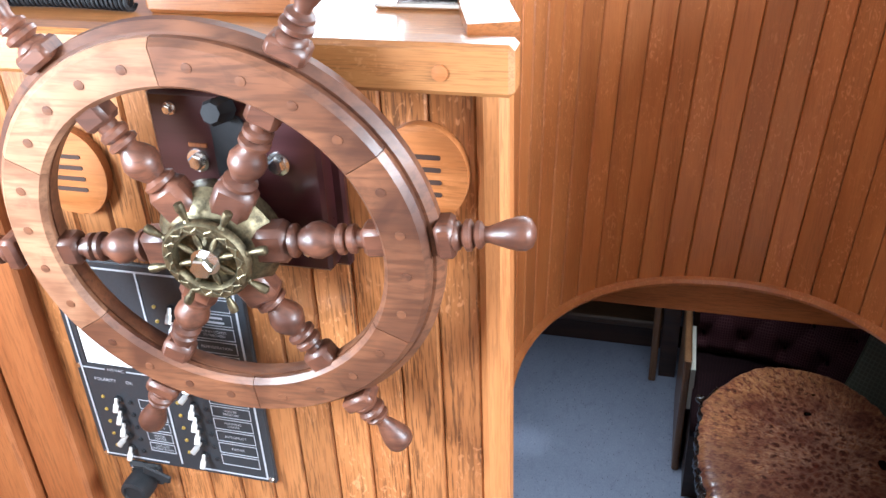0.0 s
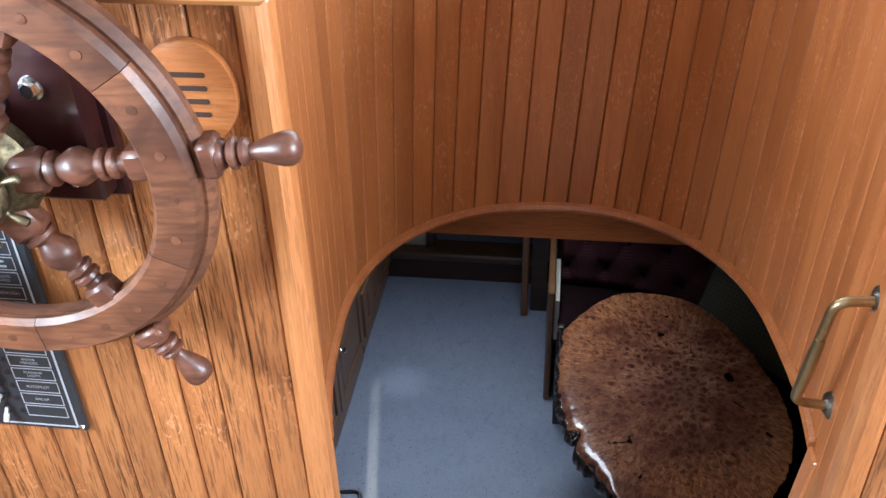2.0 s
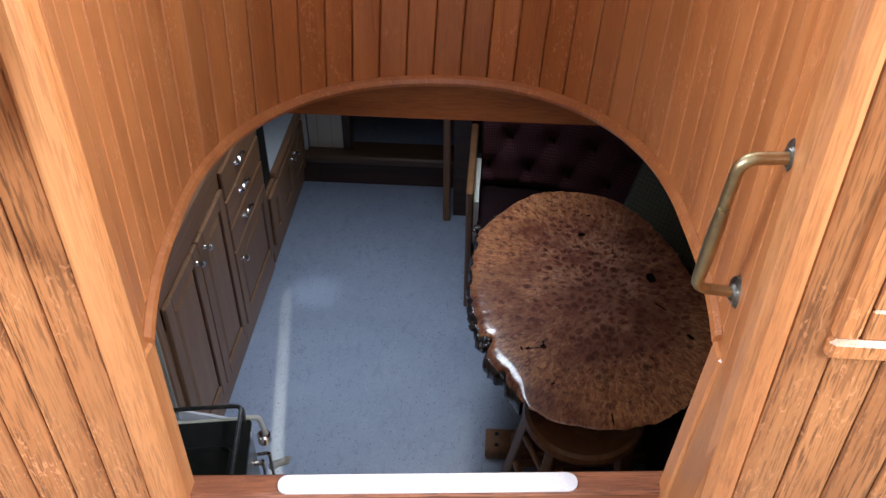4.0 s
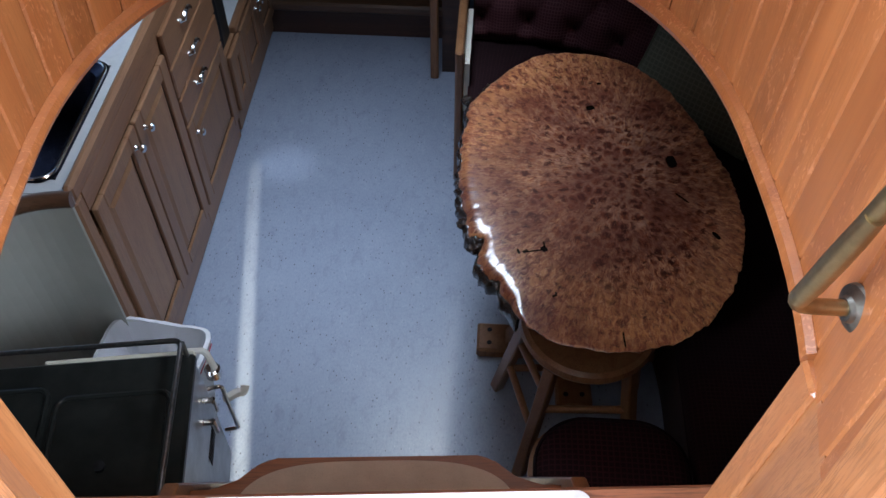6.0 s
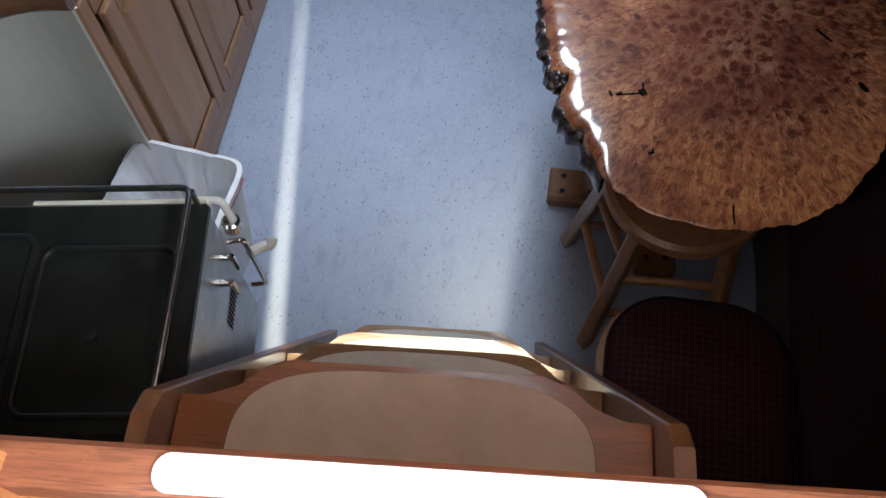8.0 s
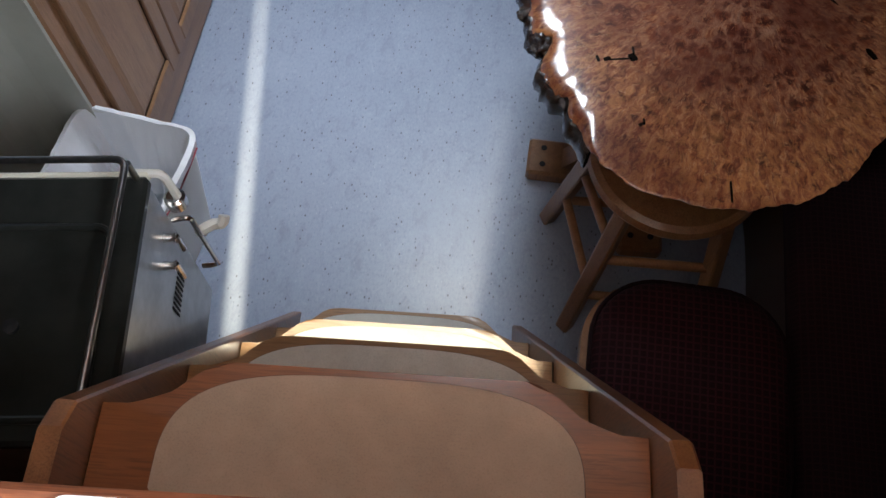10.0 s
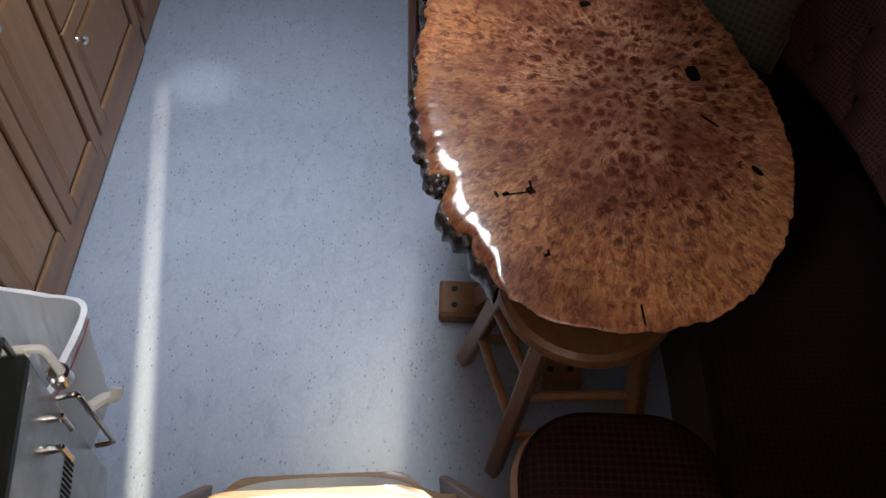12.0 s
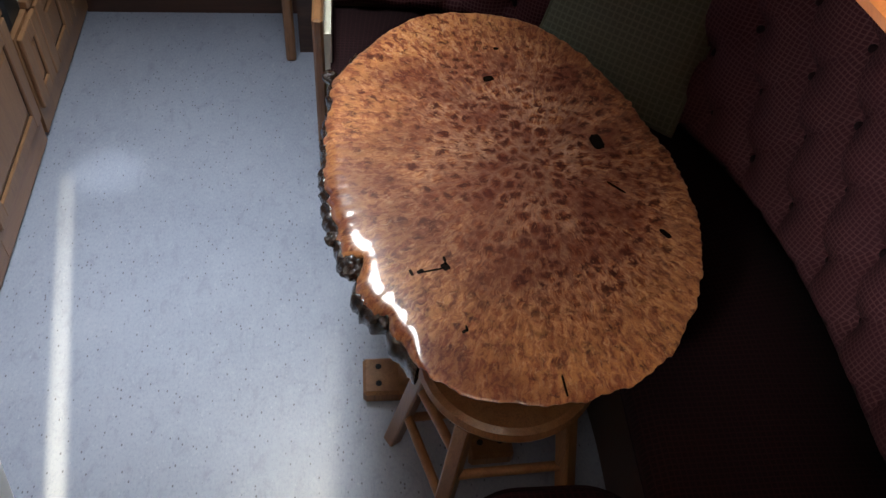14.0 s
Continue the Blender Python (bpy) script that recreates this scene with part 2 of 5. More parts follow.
def burl():
    """Maple burl under thick gloss resin: feathery golden ground, crowds of dark eyes in a pale net at the heart, short flames at the rim."""
    m = mat("burl_wood", (0.25, 0.1, 0.04), 0.3, 0, 0.9)
    n = Nodes(m)
    n.b.inputs["Coat Roughness"].default_value = 0.06
    base = n.coords()

    def vec(op, a, b=(0, 0, 0)):
        return n.add("ShaderNodeVectorMath", {0: a, 1: b}, operation=op)

    w = n.add("ShaderNodeTexNoise", {"Vector": base, "Scale": 40.0, "Detail": 4.0})
    off = vec("MULTIPLY", vec("SUBTRACT", w.outputs["Color"], (0.5, 0.5, 0.5)).outputs[0], (0.022, 0.022, 0.0)).outputs[0]
    v = vec("ADD", base, off).outputs[0]
    heart = vec("SUBTRACT", v, (0.06, 0.02, 0.70)).outputs[0]
    flat = vec("MULTIPLY", heart, (1.0, 0.72, 0.0)).outputs[0]
    far = vec("LENGTH", flat).outputs["Value"]
    way = vec("NORMALIZE", flat).outputs[0]
    # fine feathered ground, drawn out a little from the heart
    fan = vec("ADD", vec("MULTIPLY", way, (0.28, 0.28, 0.28)).outputs[0], vec("MULTIPLY", heart, (0.36, 0.36, 0.36)).outputs[0]).outputs[0]
    feather = n.noise(fan, 95, 5, 0.68, 0.7)
    swirl = n.noise(v, 52, 6, 0.7, 0.9)
    patch = n.noise(base, 8.0, 4, 0.62, 1.0)
    ground = n.math("ADD", n.math("MULTIPLY", feather, 0.72), n.math("MULTIPLY", swirl, 0.28))
    col = n.ramp(ground, (0.36, (0.105, 0.026, 0.014)), (0.44, (0.235, 0.062, 0.027)), (0.51, (0.41, 0.130, 0.053)), (0.60, (0.72, 0.36, 0.17)))
    inner = n.ramp(far, (0.10, grey(1)), (0.30, grey(0)))
    col = n.mix(n.math("MULTIPLY", n.ramp(patch, (0.42, grey(0)), (0.60, grey(0.7))), n.ramp(far, (0.20, grey(1)), (0.38, grey(0.35)))), col, (0.235, 0.060, 0.030))
    # eyes: each a dark irregular knot, close together at the heart and scattered further out
    stretch = vec("ADD", heart, vec("MULTIPLY", way, (0.006, 0.006, 0.0)).outputs[0]).outputs[0]
    eye = n.add("ShaderNodeTexVoronoi", {"Vector": stretch, "Scale": 35.0, "Randomness": 1.0})
    edge = n.add("ShaderNodeTexVoronoi", {"Vector": stretch, "Scale": 35.0, "Randomness": 1.0}, feature="DISTANCE_TO_EDGE").outputs["Distance"]
    split = n.add("ShaderNodeSeparateColor", {"Color": eye.outputs["Color"]})
    pick, size = split.outputs[0], split.outputs[1]
    veil = n.math("MULTIPLY", n.ramp(far, (0.08, grey(1)), (0.33, grey(0.12))), n.ramp(patch, (0.36, grey(1)), (0.60, grey(0.35))))
    net = n.math("MULTIPLY", n.ramp(edge, (0.03, grey(1)), (0.26, grey(0))), veil)
    col = n.mix(n.math("MULTIPLY", net, n.ramp(swirl, (0.38, grey(0.45)), (0.56, grey(1)))), col, (0.60, 0.36, 0.25))
    crowd = n.math("ADD", n.math("MULTIPLY", inner, 0.35), n.ramp(patch, (0.38, grey(0.34)), (0.56, grey(0.85))))
    keep = n.ramp(n.math("SUBTRACT", crowd, pick), (0.0, grey(0)), (0.10, grey(1)))
    blot = n.noise(v, 75, 3, 0.6, 0.6)
    reach = n.math("ADD", eye.outputs["Distance"], n.math("MULTIPLY", n.math("SUBTRACT", blot, 0.5), 1.7))
    reach = n.math("ADD", reach, n.math("MULTIPLY", size, 0.20))
    spot = n.math("MULTIPLY", n.ramp(reach, (0.24, grey(1)), (0.58, grey(0))), keep)
    col = n.mix(n.math("MULTIPLY", spot, 0.90), col, (0.088, 0.017, 0.011))
    core = n.math("MULTIPLY", n.ramp(reach, (0.04, grey(1)), (0.18, grey(0))), keep)
    col = n.mix(n.math("MULTIPLY", core, 0.35), col, (0.030, 0.008, 0.006))
    # pale flames at the rim
    ray = vec("ADD", vec("MULTIPLY", way, (0.25, 0.25, 0.25)).outputs[0], vec("MULTIPLY", heart, (0.45, 0.45, 0.45)).outputs[0]).outputs[0]
    streak = n.noise(ray, 85, 4, 0.7, 0.5)
    rim = n.ramp(far, (0.24, grey(0)), (0.37, grey(0.8)))
    col = n.mix(n.math("MULTIPLY", rim, n.ramp(streak, (0.46, grey(0)), (0.58, grey(0.9)))), col, (0.66, 0.29, 0.105))
    fine = n.noise(v, 240, 4, 0.7)
    col = n.mix(n.ramp(fine, (0.36, grey(0.28)), (0.5, grey(0))), col, (0.10, 0.028, 0.014))
    chip = n.noise(fan, 90, 4, 0.7, 1.5)
    col = n.mix(n.ramp(chip, (0.58, grey(0)), (0.70, grey(0.65))), col, (0.76, 0.45, 0.26))
    blush = n.noise(base, 5.0, 3, 0.5, 0.6)
    col = n.mix(n.ramp(blush, (0.46, grey(0)), (0.62, grey(0.55))), col, (0.12, 0.024, 0.016))
    n.to("Base Color", col)
    n.bump(swirl, 0.05, 0.0008)
    return m


burl_wood = burl()


def rough_bark():
    m = mat("bark", (0.05, 0.026, 0.018), 0.2, 0, 0.7)
    n = Nodes(m)
    f = n.noise(n.coords(), 70, 5, 0.7)
    n.to("Base Color", n.ramp(f, (0.38, (0.008, 0.005, 0.004)), (0.62, (0.035, 0.017, 0.011)), (0.85, (0.12, 0.05, 0.025))))
    n.bump(f, 0.9, 0.006)
    return m


bark = rough_bark()
resin_dark = mat("resin_hole", (0.012, 0.009, 0.007), 0.15, 0, 0.8)


def plaid(name, ground, line, step, weave=700):
    """Woven upholstery with a fine check of lighter threads."""
    m = mat(name, ground, 0.85)
    n = Nodes(m)
    s = n.add("ShaderNodeSeparateXYZ", {"Vector": n.add("ShaderNodeTexCoord").outputs["UV"]})
    lines = []
    for k in (0, 1):
        f = n.math("FRACT", n.math("DIVIDE", s.outputs[k], step))
        lines.append(n.ramp(n.math("ABSOLUTE", n.math("SUBTRACT", f, 0.5)), (0.09, grey(1)), (0.17, grey(0))))
    chk = n.math("MAXIMUM", lines[0], lines[1])
    th = n.noise(n.coords(), weave, 3, 0.7)
    wear = n.noise(n.coords(), 9, 3)
    col = n.mix(n.math("MULTIPLY", chk, n.math("ADD", n.math("MULTIPLY", wear, 0.7), 0.25)), ground, line)
    n.to("Base Color", n.mix(n.ramp(th, (0.3, grey(0.5)), (0.6, grey(0))), col, tuple(c * 0.4 for c in ground)))
    n.b.inputs["Specular IOR Level"].default_value = 0.2
    n.bump(n.math("ADD", th, chk), 0.35, 0.001)
    return m


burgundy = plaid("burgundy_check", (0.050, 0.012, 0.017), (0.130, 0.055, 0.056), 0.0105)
# backrest cloth again, with the seat's shade put into its colour
burgundy_shaded = plaid("burgundy_check_shaded", (0.013, 0.0035, 0.005), (0.034, 0.011, 0.013), 0.012)
# chair cloth, darkened in colour for the dim corner it stands in
burgundy_chair_shaded = plaid("burgundy_chair_shaded", (0.016, 0.003, 0.0045), (0.058, 0.014, 0.018), 0.014)
green_cloth = plaid("green_honeycomb", (0.115, 0.115, 0.080), (0.200, 0.195, 0.140), 0.017)


def pad_surface(name, c):
    m = mat(name, c, 0.75)
    n = Nodes(m)
    g = n.noise(n.coords(), 420, 3, 0.7)
    s = n.noise(n.coords(), 9, 5, 0.65)
    col = n.mix(n.ramp(s, (0.38, grey(0)), (0.62, grey(1))), tuple(k * 0.82 for k in c), c)
    n.to("Base Color", n.mix(n.ramp(g, (0.35, grey(0.3)), (0.5, grey(0))), col, tuple(k * 0.5 for k in c)))
    n.bump(g, 0.4, 0.0008)
    return m


pad_white = pad_surface("nonskid_white", (0.70, 0.67, 0.69))
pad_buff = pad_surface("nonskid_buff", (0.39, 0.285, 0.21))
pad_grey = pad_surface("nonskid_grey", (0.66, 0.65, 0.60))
carpet = pad_surface("deck_carpet", (0.20, 0.16, 0.12))
caulk = mat("dark_joint", (0.035, 0.014, 0.007), 0.8)


# ---------------------------------------------------------------- mesh helpers
def part(name, bm, material, parent=None, label="", smooth=False):
    """Links a bmesh as one mesh object, under a thing or part when one is given."""
    bmesh.ops.recalc_face_normals(bm, faces=bm.faces)
    me = bpy.data.meshes.new(name)
    bm.to_mesh(me)
    bm.free()
    me.materials.append(material)
    if smooth:
        for p in me.polygons:
            p.use_smooth = True
        me.set_sharp_from_angle(angle=radians(38))
    ob = new(name, me)
    if parent is not None:
        ob.parent = parent
    if label:
        ob["label"] = label
    return ob


def empty(name, label, category, group="", at=(0, 0, 0), rz=0):
    ob = new(name)
    ob.empty_display_size = 0.05
    ob.matrix_world = pose(*at, 0, 0, rz)
    return tagged(ob, label, category, group)


def box(bm, x0, x1, y0, y1, z0, z1, bevel=0.0, seg=1):
    vs = [bm.verts.new((x, y, z)) for x in (x0, x1) for y in (y0, y1) for z in (z0, z1)]
    fs = [bm.faces.new([vs[i] for i in q]) for q in ((0, 1, 3, 2), (4, 6, 7, 5), (0, 4, 5, 1), (2, 3, 7, 6), (0, 2, 6, 4), (1, 5, 7, 3))]
    if bevel:
        es = list({e for f in fs for e in f.edges})
        bmesh.ops.bevel(bm, geom=es, offset=bevel, segments=seg, affect="EDGES", profile=0.6)
    return vs


def boxes(*rows, bevel=0.0):
    bm = bmesh.new()
    for r in rows:
        box(bm, *r, bevel=bevel)
    return bm


def lathe(profile, seg=24, m=Matrix(), sweep=360, cap=True):
    """Turns rows of (radius, height) round the local z axis."""
    bm = bmesh.new()
    add_lathe(bm, profile, seg, m)
    return bm


def add_lathe(bm, profile, seg=24, m=Matrix()):
    rings = []
    for r, h in profile:
        if r < 1e-6:
            rings.append([bm.verts.new(m @ Vector((0, 0, h)))])
        else:
            rings.append([bm.verts.new(m @ Vector((r * math.cos(2 * math.pi * k / seg), r * math.sin(2 * math.pi * k / seg), h))) for k in range(seg)])
    for a, b in zip(rings, rings[1:]):
        for k in range(seg):
            j = (k + 1) % seg
            q = [a[k % len(a)], a[j % len(a)], b[j % len(b)], b[k % len(b)]]
            q = list(dict.fromkeys(q))
            if len(q) > 2:
                bm.faces.new(q)
    for ring in (rings[0], rings[-1]):
        if len(ring) > 2:
            bm.faces.new(ring)


def along(a, b):
    """The pose at a whose z axis points to b."""
    a, b = Vector(a), Vector(b)
    return Matrix.Translation(a) @ (b - a).to_track_quat("Z", "Y").to_matrix().to_4x4()


def add_rod(bm, a, b, r0, r1=None, seg=12):
    add_lathe(bm, [(r0, 0), (r1 if r1 else r0, (Vector(b) - Vector(a)).length)], seg, along(a, b))


def add_tube(bm, pts, r, seg=10, closed=False):
    """A round bar along points."""
    pts = [Vector(p) for p in pts]
    n = len(pts)
    rings, up = [], None
    for i, p in enumerate(pts):
        a = pts[(i - 1) % n] if (closed or i) else pts[0]
        b = pts[(i + 1) % n] if (closed or i < n - 1) else pts[-1]
        d = (b - a).normalized()
        if up is None:
            up = d.orthogonal().normalized()
        up = (up - d * up.dot(d)).normalized()
        s = d.cross(up)
        rings.append([bm.verts.new(p + r * (math.cos(2 * math.pi * k / seg) * up + math.sin(2 * math.pi * k / seg) * s)) for k in range(seg)])
    pairs = list(zip(rings, rings[1:])) + ([(rings[-1], rings[0])] if closed else [])
    for a, b in pairs:
        for k in range(seg):
            bm.faces.new((a[k], a[(k + 1) % seg], b[(k + 1) % seg], b[k]))
    if not closed:
        bm.faces.new(rings[0])
        bm.faces.new(rings[-1])


def bend(pts, r, steps=5):
    """Rounds the inner corners of a polyline."""
    pts = [Vector(p) for p in pts]
    out = [pts[0]]
    for a, c, b in zip(pts, pts[1:], pts[2:]):
        u, v = (a - c).normalized() * r + c, (b - c).normalized() * r + c
        for k in range(steps + 1):
            t = k / steps
            out.append(u.lerp(c, t).lerp(c.lerp(v, t), t))
    return out + [pts[-1]]


def slab(bm, outline, z0, z1, bevel=0.0, seg=1):
    """A flat plate with the given outline (x, y), standing from z0 to z1."""
    lo = [bm.verts.new((x, y, z0)) for x, y in outline]
    hi = [bm.verts.new((x, y, z1)) for x, y in outline]
    n = len(lo)
    top = bm.faces.new(hi)
    bm.faces.new(lo[::-1])
    for k in range(n):
        bm.faces.new((lo[k], lo[(k + 1) % n], hi[(k + 1) % n], hi[k]))
    if bevel:
        bmesh.ops.bevel(bm, geom=list(top.edges), offset=bevel, segments=seg, affect="EDGES", profile=0.6)


def turn_bm(bm, m):
    bmesh.ops.transform(bm, matrix=m, verts=bm.verts)
    return bm


def round_rect(x0, x1, y0, y1, r, k=6):
    out = []
    for cx, cy, a in ((x1 - r, y1 - r, 0), (x0 + r, y1 - r, 90), (x0 + r, y0 + r, 180), (x1 - r, y0 + r, 270)):
        out += [(cx + r * math.cos(radians(a + 90 * i / k)), cy + r * math.sin(radians(a + 90 * i / k))) for i in range(k + 1)]
    return out


def plank_mesh(name, w, t, h, c=0.004):
    """A board w wide (x), t thick (towards -y), h tall, its two long front edges eased."""
    prof = [(-w / 2, 0), (w / 2, 0), (w / 2, -t + c), (w / 2 - c, -t), (-w / 2 + c, -t), (-w / 2, -t + c)]
    me = bpy.data.meshes.new(name)
    v = [(x, y, 0) for x, y in prof] + [(x, y, h) for x, y in prof]
    me.from_pydata(v, [], [tuple(range(6))[::-1], tuple(range(6, 12))] + [(k, (k + 1) % 6, (k + 1) % 6 + 6, k + 6) for k in range(6)])
    return me


def words(text, size, m, material, parent, name="lettering", width=None):
    c = bpy.data.curves.new(name, "FONT")
    c.body, c.size, c.align_x, c.align_y = text, size, "CENTER", "CENTER"
    tmp = bpy.data.objects.new(name, c)
    scene.collection.objects.link(tmp)
    dg = bpy.context.evaluated_depsgraph_get()
    me = bpy.data.meshes.new_from_object(tmp.evaluated_get(dg))
    bpy.data.objects.remove(tmp)
    me.materials.clear()
    me.materials.append(material)
    ob = new(name, me)
    ob.parent = parent
    ob.matrix_basis = m
    return ob


# ================================================================ large structure
WELL_TOP, RIM_Z, DECK_Z, SOLE_Z = 2.52, 1.70, 1.685, 1.15
STRUCT = dict(kind="structure")


def well_path(n=240):
    """The companionway well in plan: two short cheeks and a rounded, slightly skewed bow between them."""
    cx, cy, a, b, p, s = -0.040, 0.40, 0.411, 0.463, 2.2, radians(5)
    pts = [Vector((-0.372 - 0.0775 * k / 12 - 0.016 * math.sin(math.pi * k / 12), 0.3642 * k / 12)) for k in range(12)]
    for k in range(n + 1):
        f = math.pi * (1 - k / n)
        c, d = math.cos(f), math.sin(f)
        x, y = a * math.copysign(abs(c) ** (2 / p), c), b * abs(d) ** (2 / p)
        pts.append(Vector((cx + x * math.cos(s) - y * math.sin(s), cy + x * math.sin(s) + y * math.cos(s))))
    pts += [Vector((0.3695 - 0.0175 * k / 12 + 0.02 * math.sin(math.pi * k / 12), 0.4358 * (1 - k / 12))) for k in range(1, 13)]
    return pts


def resample(pts, step):
    out, need = [pts[0].copy()], step
    for a, b in zip(pts, pts[1:]):
        d, pos = (b - a).length, 0.0
        while d - pos >= need:
            pos += need
            out.append(a.lerp(b, pos / d))
            need = step
        need -= d - pos
    return out


WELL = well_path()
WELL_LEN = sum((b - a).length for a, b in zip(WELL, WELL[1:]))
N_WELL = 41
WELL_EVEN = resample(WELL, WELL_LEN / N_WELL * 0.99999)


def path_wall(pts, out0, out1, z0, z1):
    """An upright band along a plan path, from out0 to out1 metres outside it."""
    bm = bmesh.new()
    rows = []
    for i, p in enumerate(pts):
        d = (pts[min(i + 1, len(pts) - 1)] - pts[max(i - 1, 0)]).normalized()
        o = Vector((-d.y, d.x))
        q0, q1 = p + o * out0, p + o * out1
        rows.append([bm.verts.new((*q0, z0)), bm.verts.new((*q1, z0)), bm.verts.new((*q1, z1)), bm.verts.new((*q0, z1))])
    for a, b in zip(rows, rows[1:]):
        for k in range(4):
            bm.faces.new((a[k], a[(k + 1) % 4], b[(k + 1) % 4], b[k]))
    bm.faces.new(rows[0])
    bm.faces.new(rows[-1])
    return bm


# saloon floor, raised forward floor and the riser between them
tagged(part("floor", boxes((-1.75, 1.75, -0.1, 2.945, -0.05, 0.0)), vinyl), "blue-grey speckled vinyl saloon floor", "floor", **STRUCT)
tagged(part("floor_forward", boxes((-1.75, 1.75, 3.0, 5.6, 0.10, 0.165)), vinyl), "blue-grey vinyl floor of the raised forward cabin", "floor", **STRUCT)
step = tagged(part("trim", boxes((-0.91, -0.10, 2.925, 3.0, 0.0, 0.125)), dark_wood), "dark wooden riser of the forward step", "trim", **STRUCT)
part("nosing", boxes((-0.91, -0.10, 2.90, 3.06, 0.127, 0.172), bevel=0.01), wood("step_edge", (0.17, 0.09, 0.045), (0.10, 0.05, 0.026), "x", 0.35, 0.3, 0.0), step, "worn oak step nosing")
# saloon sides, ends and ceiling
tagged(part("wall_port", boxes((-1.80, -1.75, -0.1, 5.6, 0, 0.95), (-1.80, -1.75, -0.1, 1.3, 0.95, 1.95), (-1.80, -1.75, 2.7, 5.6, 0.95, 1.95), (-1.80, -1.75, 1.3, 2.7, 1.65, 1.95)), white_paint), "white painted hull lining with a long port light", "wall", **STRUCT)
tagged(part("wall_starboard", boxes((1.75, 1.80, -0.1, 5.6, 0, 1.95)), dark_wood), "dark wooden hull lining behind the settee", "wall", **STRUCT)
tagged(part("wall_aft", boxes((-1.75, 1.75, 0.02, 0.06, 0, 1.14)), red_z), "wooden bulkhead behind the companionway ladder", "wall", **STRUCT)
tagged(part("wall_forward", boxes((-1.75, 1.75, 5.55, 5.6, 0.165, 1.95)), white_paint), "white painted forward bulkhead", "wall", **STRUCT)
# the deck above: a frosted hatch over the aisle, and unseen slots added to shape thin bars of sun
bm = bmesh.new()
for x0, x1, y0, y1 in ((0.06, 1.8, 0.95, 5.6), (-0.51, 0.06, 0.95, 1.10), (-0.51, -0.485, 1.10, 1.245), (0.05, 0.06, 1.10, 1.245), (-0.51, 0.06, 1.245, 1.55), (-0.51, 0.06, 2.46, 5.6), (-1.8, -0.51, 0.95, 1.57), (-1.8, -0.51, 3.0, 5.6)):
    box(bm, x0, x1, y0, y1, 1.95, 2.0)
slab(bm, [(-1.8, 1.57), (-0.697, 1.57), (-0.926, 3.0), (-1.8, 3.0)], 1.95, 2.0)
slab(bm, [(-0.670, 1.57), (-0.51, 1.57), (-0.51, 3.0), (-0.920, 3.0)], 1.95, 2.0)
tagged(part("ceiling", bm, cab_wood_y), "oak lined saloon deckhead with a hatch and added sun slots", "ceiling", **STRUCT)
frost = mat("frosted_acrylic", (0.8, 0.85, 0.9), 0.6)
smoke = mat("smoked_acrylic", (0.25, 0.27, 0.30), 0.3)
sn = Nodes(smoke)
place = sn.add("ShaderNodeSeparateXYZ", {"Vector": sn.coords()})
# opacity graded across the pane to fade the sun pool's edges on the floor
side = sn.add("ShaderNodeMapRange", {"Value": place.outputs[0], "From Min": -0.53, "From Max": -0.20}).outputs[0]
ends = sn.add("ShaderNodeMapRange", {"Value": place.outputs[1], "From Min": 2.46, "From Max": 1.90}).outputs[0]
sn.to("Alpha", sn.math("SUBTRACT", 1.0, sn.math("MULTIPLY", sn.math("MULTIPLY", side, ends), 0.36)))
hatch = tagged(part("window_1", boxes((-0.118, 0.09, 1.52, 2.49, 2.181, 2.192)), frost), "frosted and smoked acrylic deck hatch above the aisle", "hatch", **STRUCT)
part("pane", boxes((-0.54, -0.120, 1.52, 2.49, 2.181, 2.192)), smoke, hatch, "smoked acrylic pane, opacity graded to soften its sun pool")
part("coaming", boxes((-0.54, -0.51, 1.52, 2.49, 2.001, 2.18), (0.06, 0.09, 1.52, 2.49, 2.001, 2.18), (-0.51, 0.06, 1.52, 1.55, 2.001, 2.18), (-0.51, 0.06, 2.46, 2.49, 2.001, 2.18)), white_paint, hatch, "white painted hatch coaming")
bm = bmesh.new()
out = [(p.x, p.y) for p in resample([Vector((q.x, q.y)) for q in WELL], 0.03) if p.y > 0.14]
for sgn in (-1, 1):
    side = [q for q in out if (q[0] < -0.08) == (sgn < 0)]
    if sgn < 0:
        ring = [(-1.75, 0.06), (-0.48, 0.06)] + [(x - 0.045, y + 0.02) for x, y in side if y < 0.82] + [(-0.08, 0.91), (-0.08, 0.95), (-1.75, 0.95)]
    else:
        ring = [(-0.08, 0.95), (-0.08, 0.91)] + [(x + 0.045, y + 0.02) for x, y in side if y < 0.82] + [(0.44, 0.06), (1.75, 0.06), (1.75, 0.95)]
    slab(bm, ring, 1.702, 1.73)
tagged(part("ceiling_aft", bm, dark_wood), "dark wooden underside of the pilothouse deck", "ceiling", **STRUCT)
tagged(part("beam", boxes((-1.75, 1.75, 0.912, 0.949, 1.585, 1.96)), trim_x), "oak beam closing the front of the companionway well", "beam", **STRUCT)
# the well: boarded inside, with a bead round its foot
well = tagged(part("wall_well", path_wall(WELL, 0.010, 0.030, RIM_Z - 0.01, WELL_TOP - 0.02), caulk), "curved companionway wall of narrow upright oak boards", "wall", **STRUCT)
bm = bmesh.new()
add_tube(bm, [(p.x, p.y, RIM_Z + 0.004) for p in resample([q for q in WELL if q.y > (0.085 if q.x < 0 else 0.125)], 0.02)], 0.012, 8)
part("bead", bm, oak_well, well, "rounded oak bead along the lower edge", True)
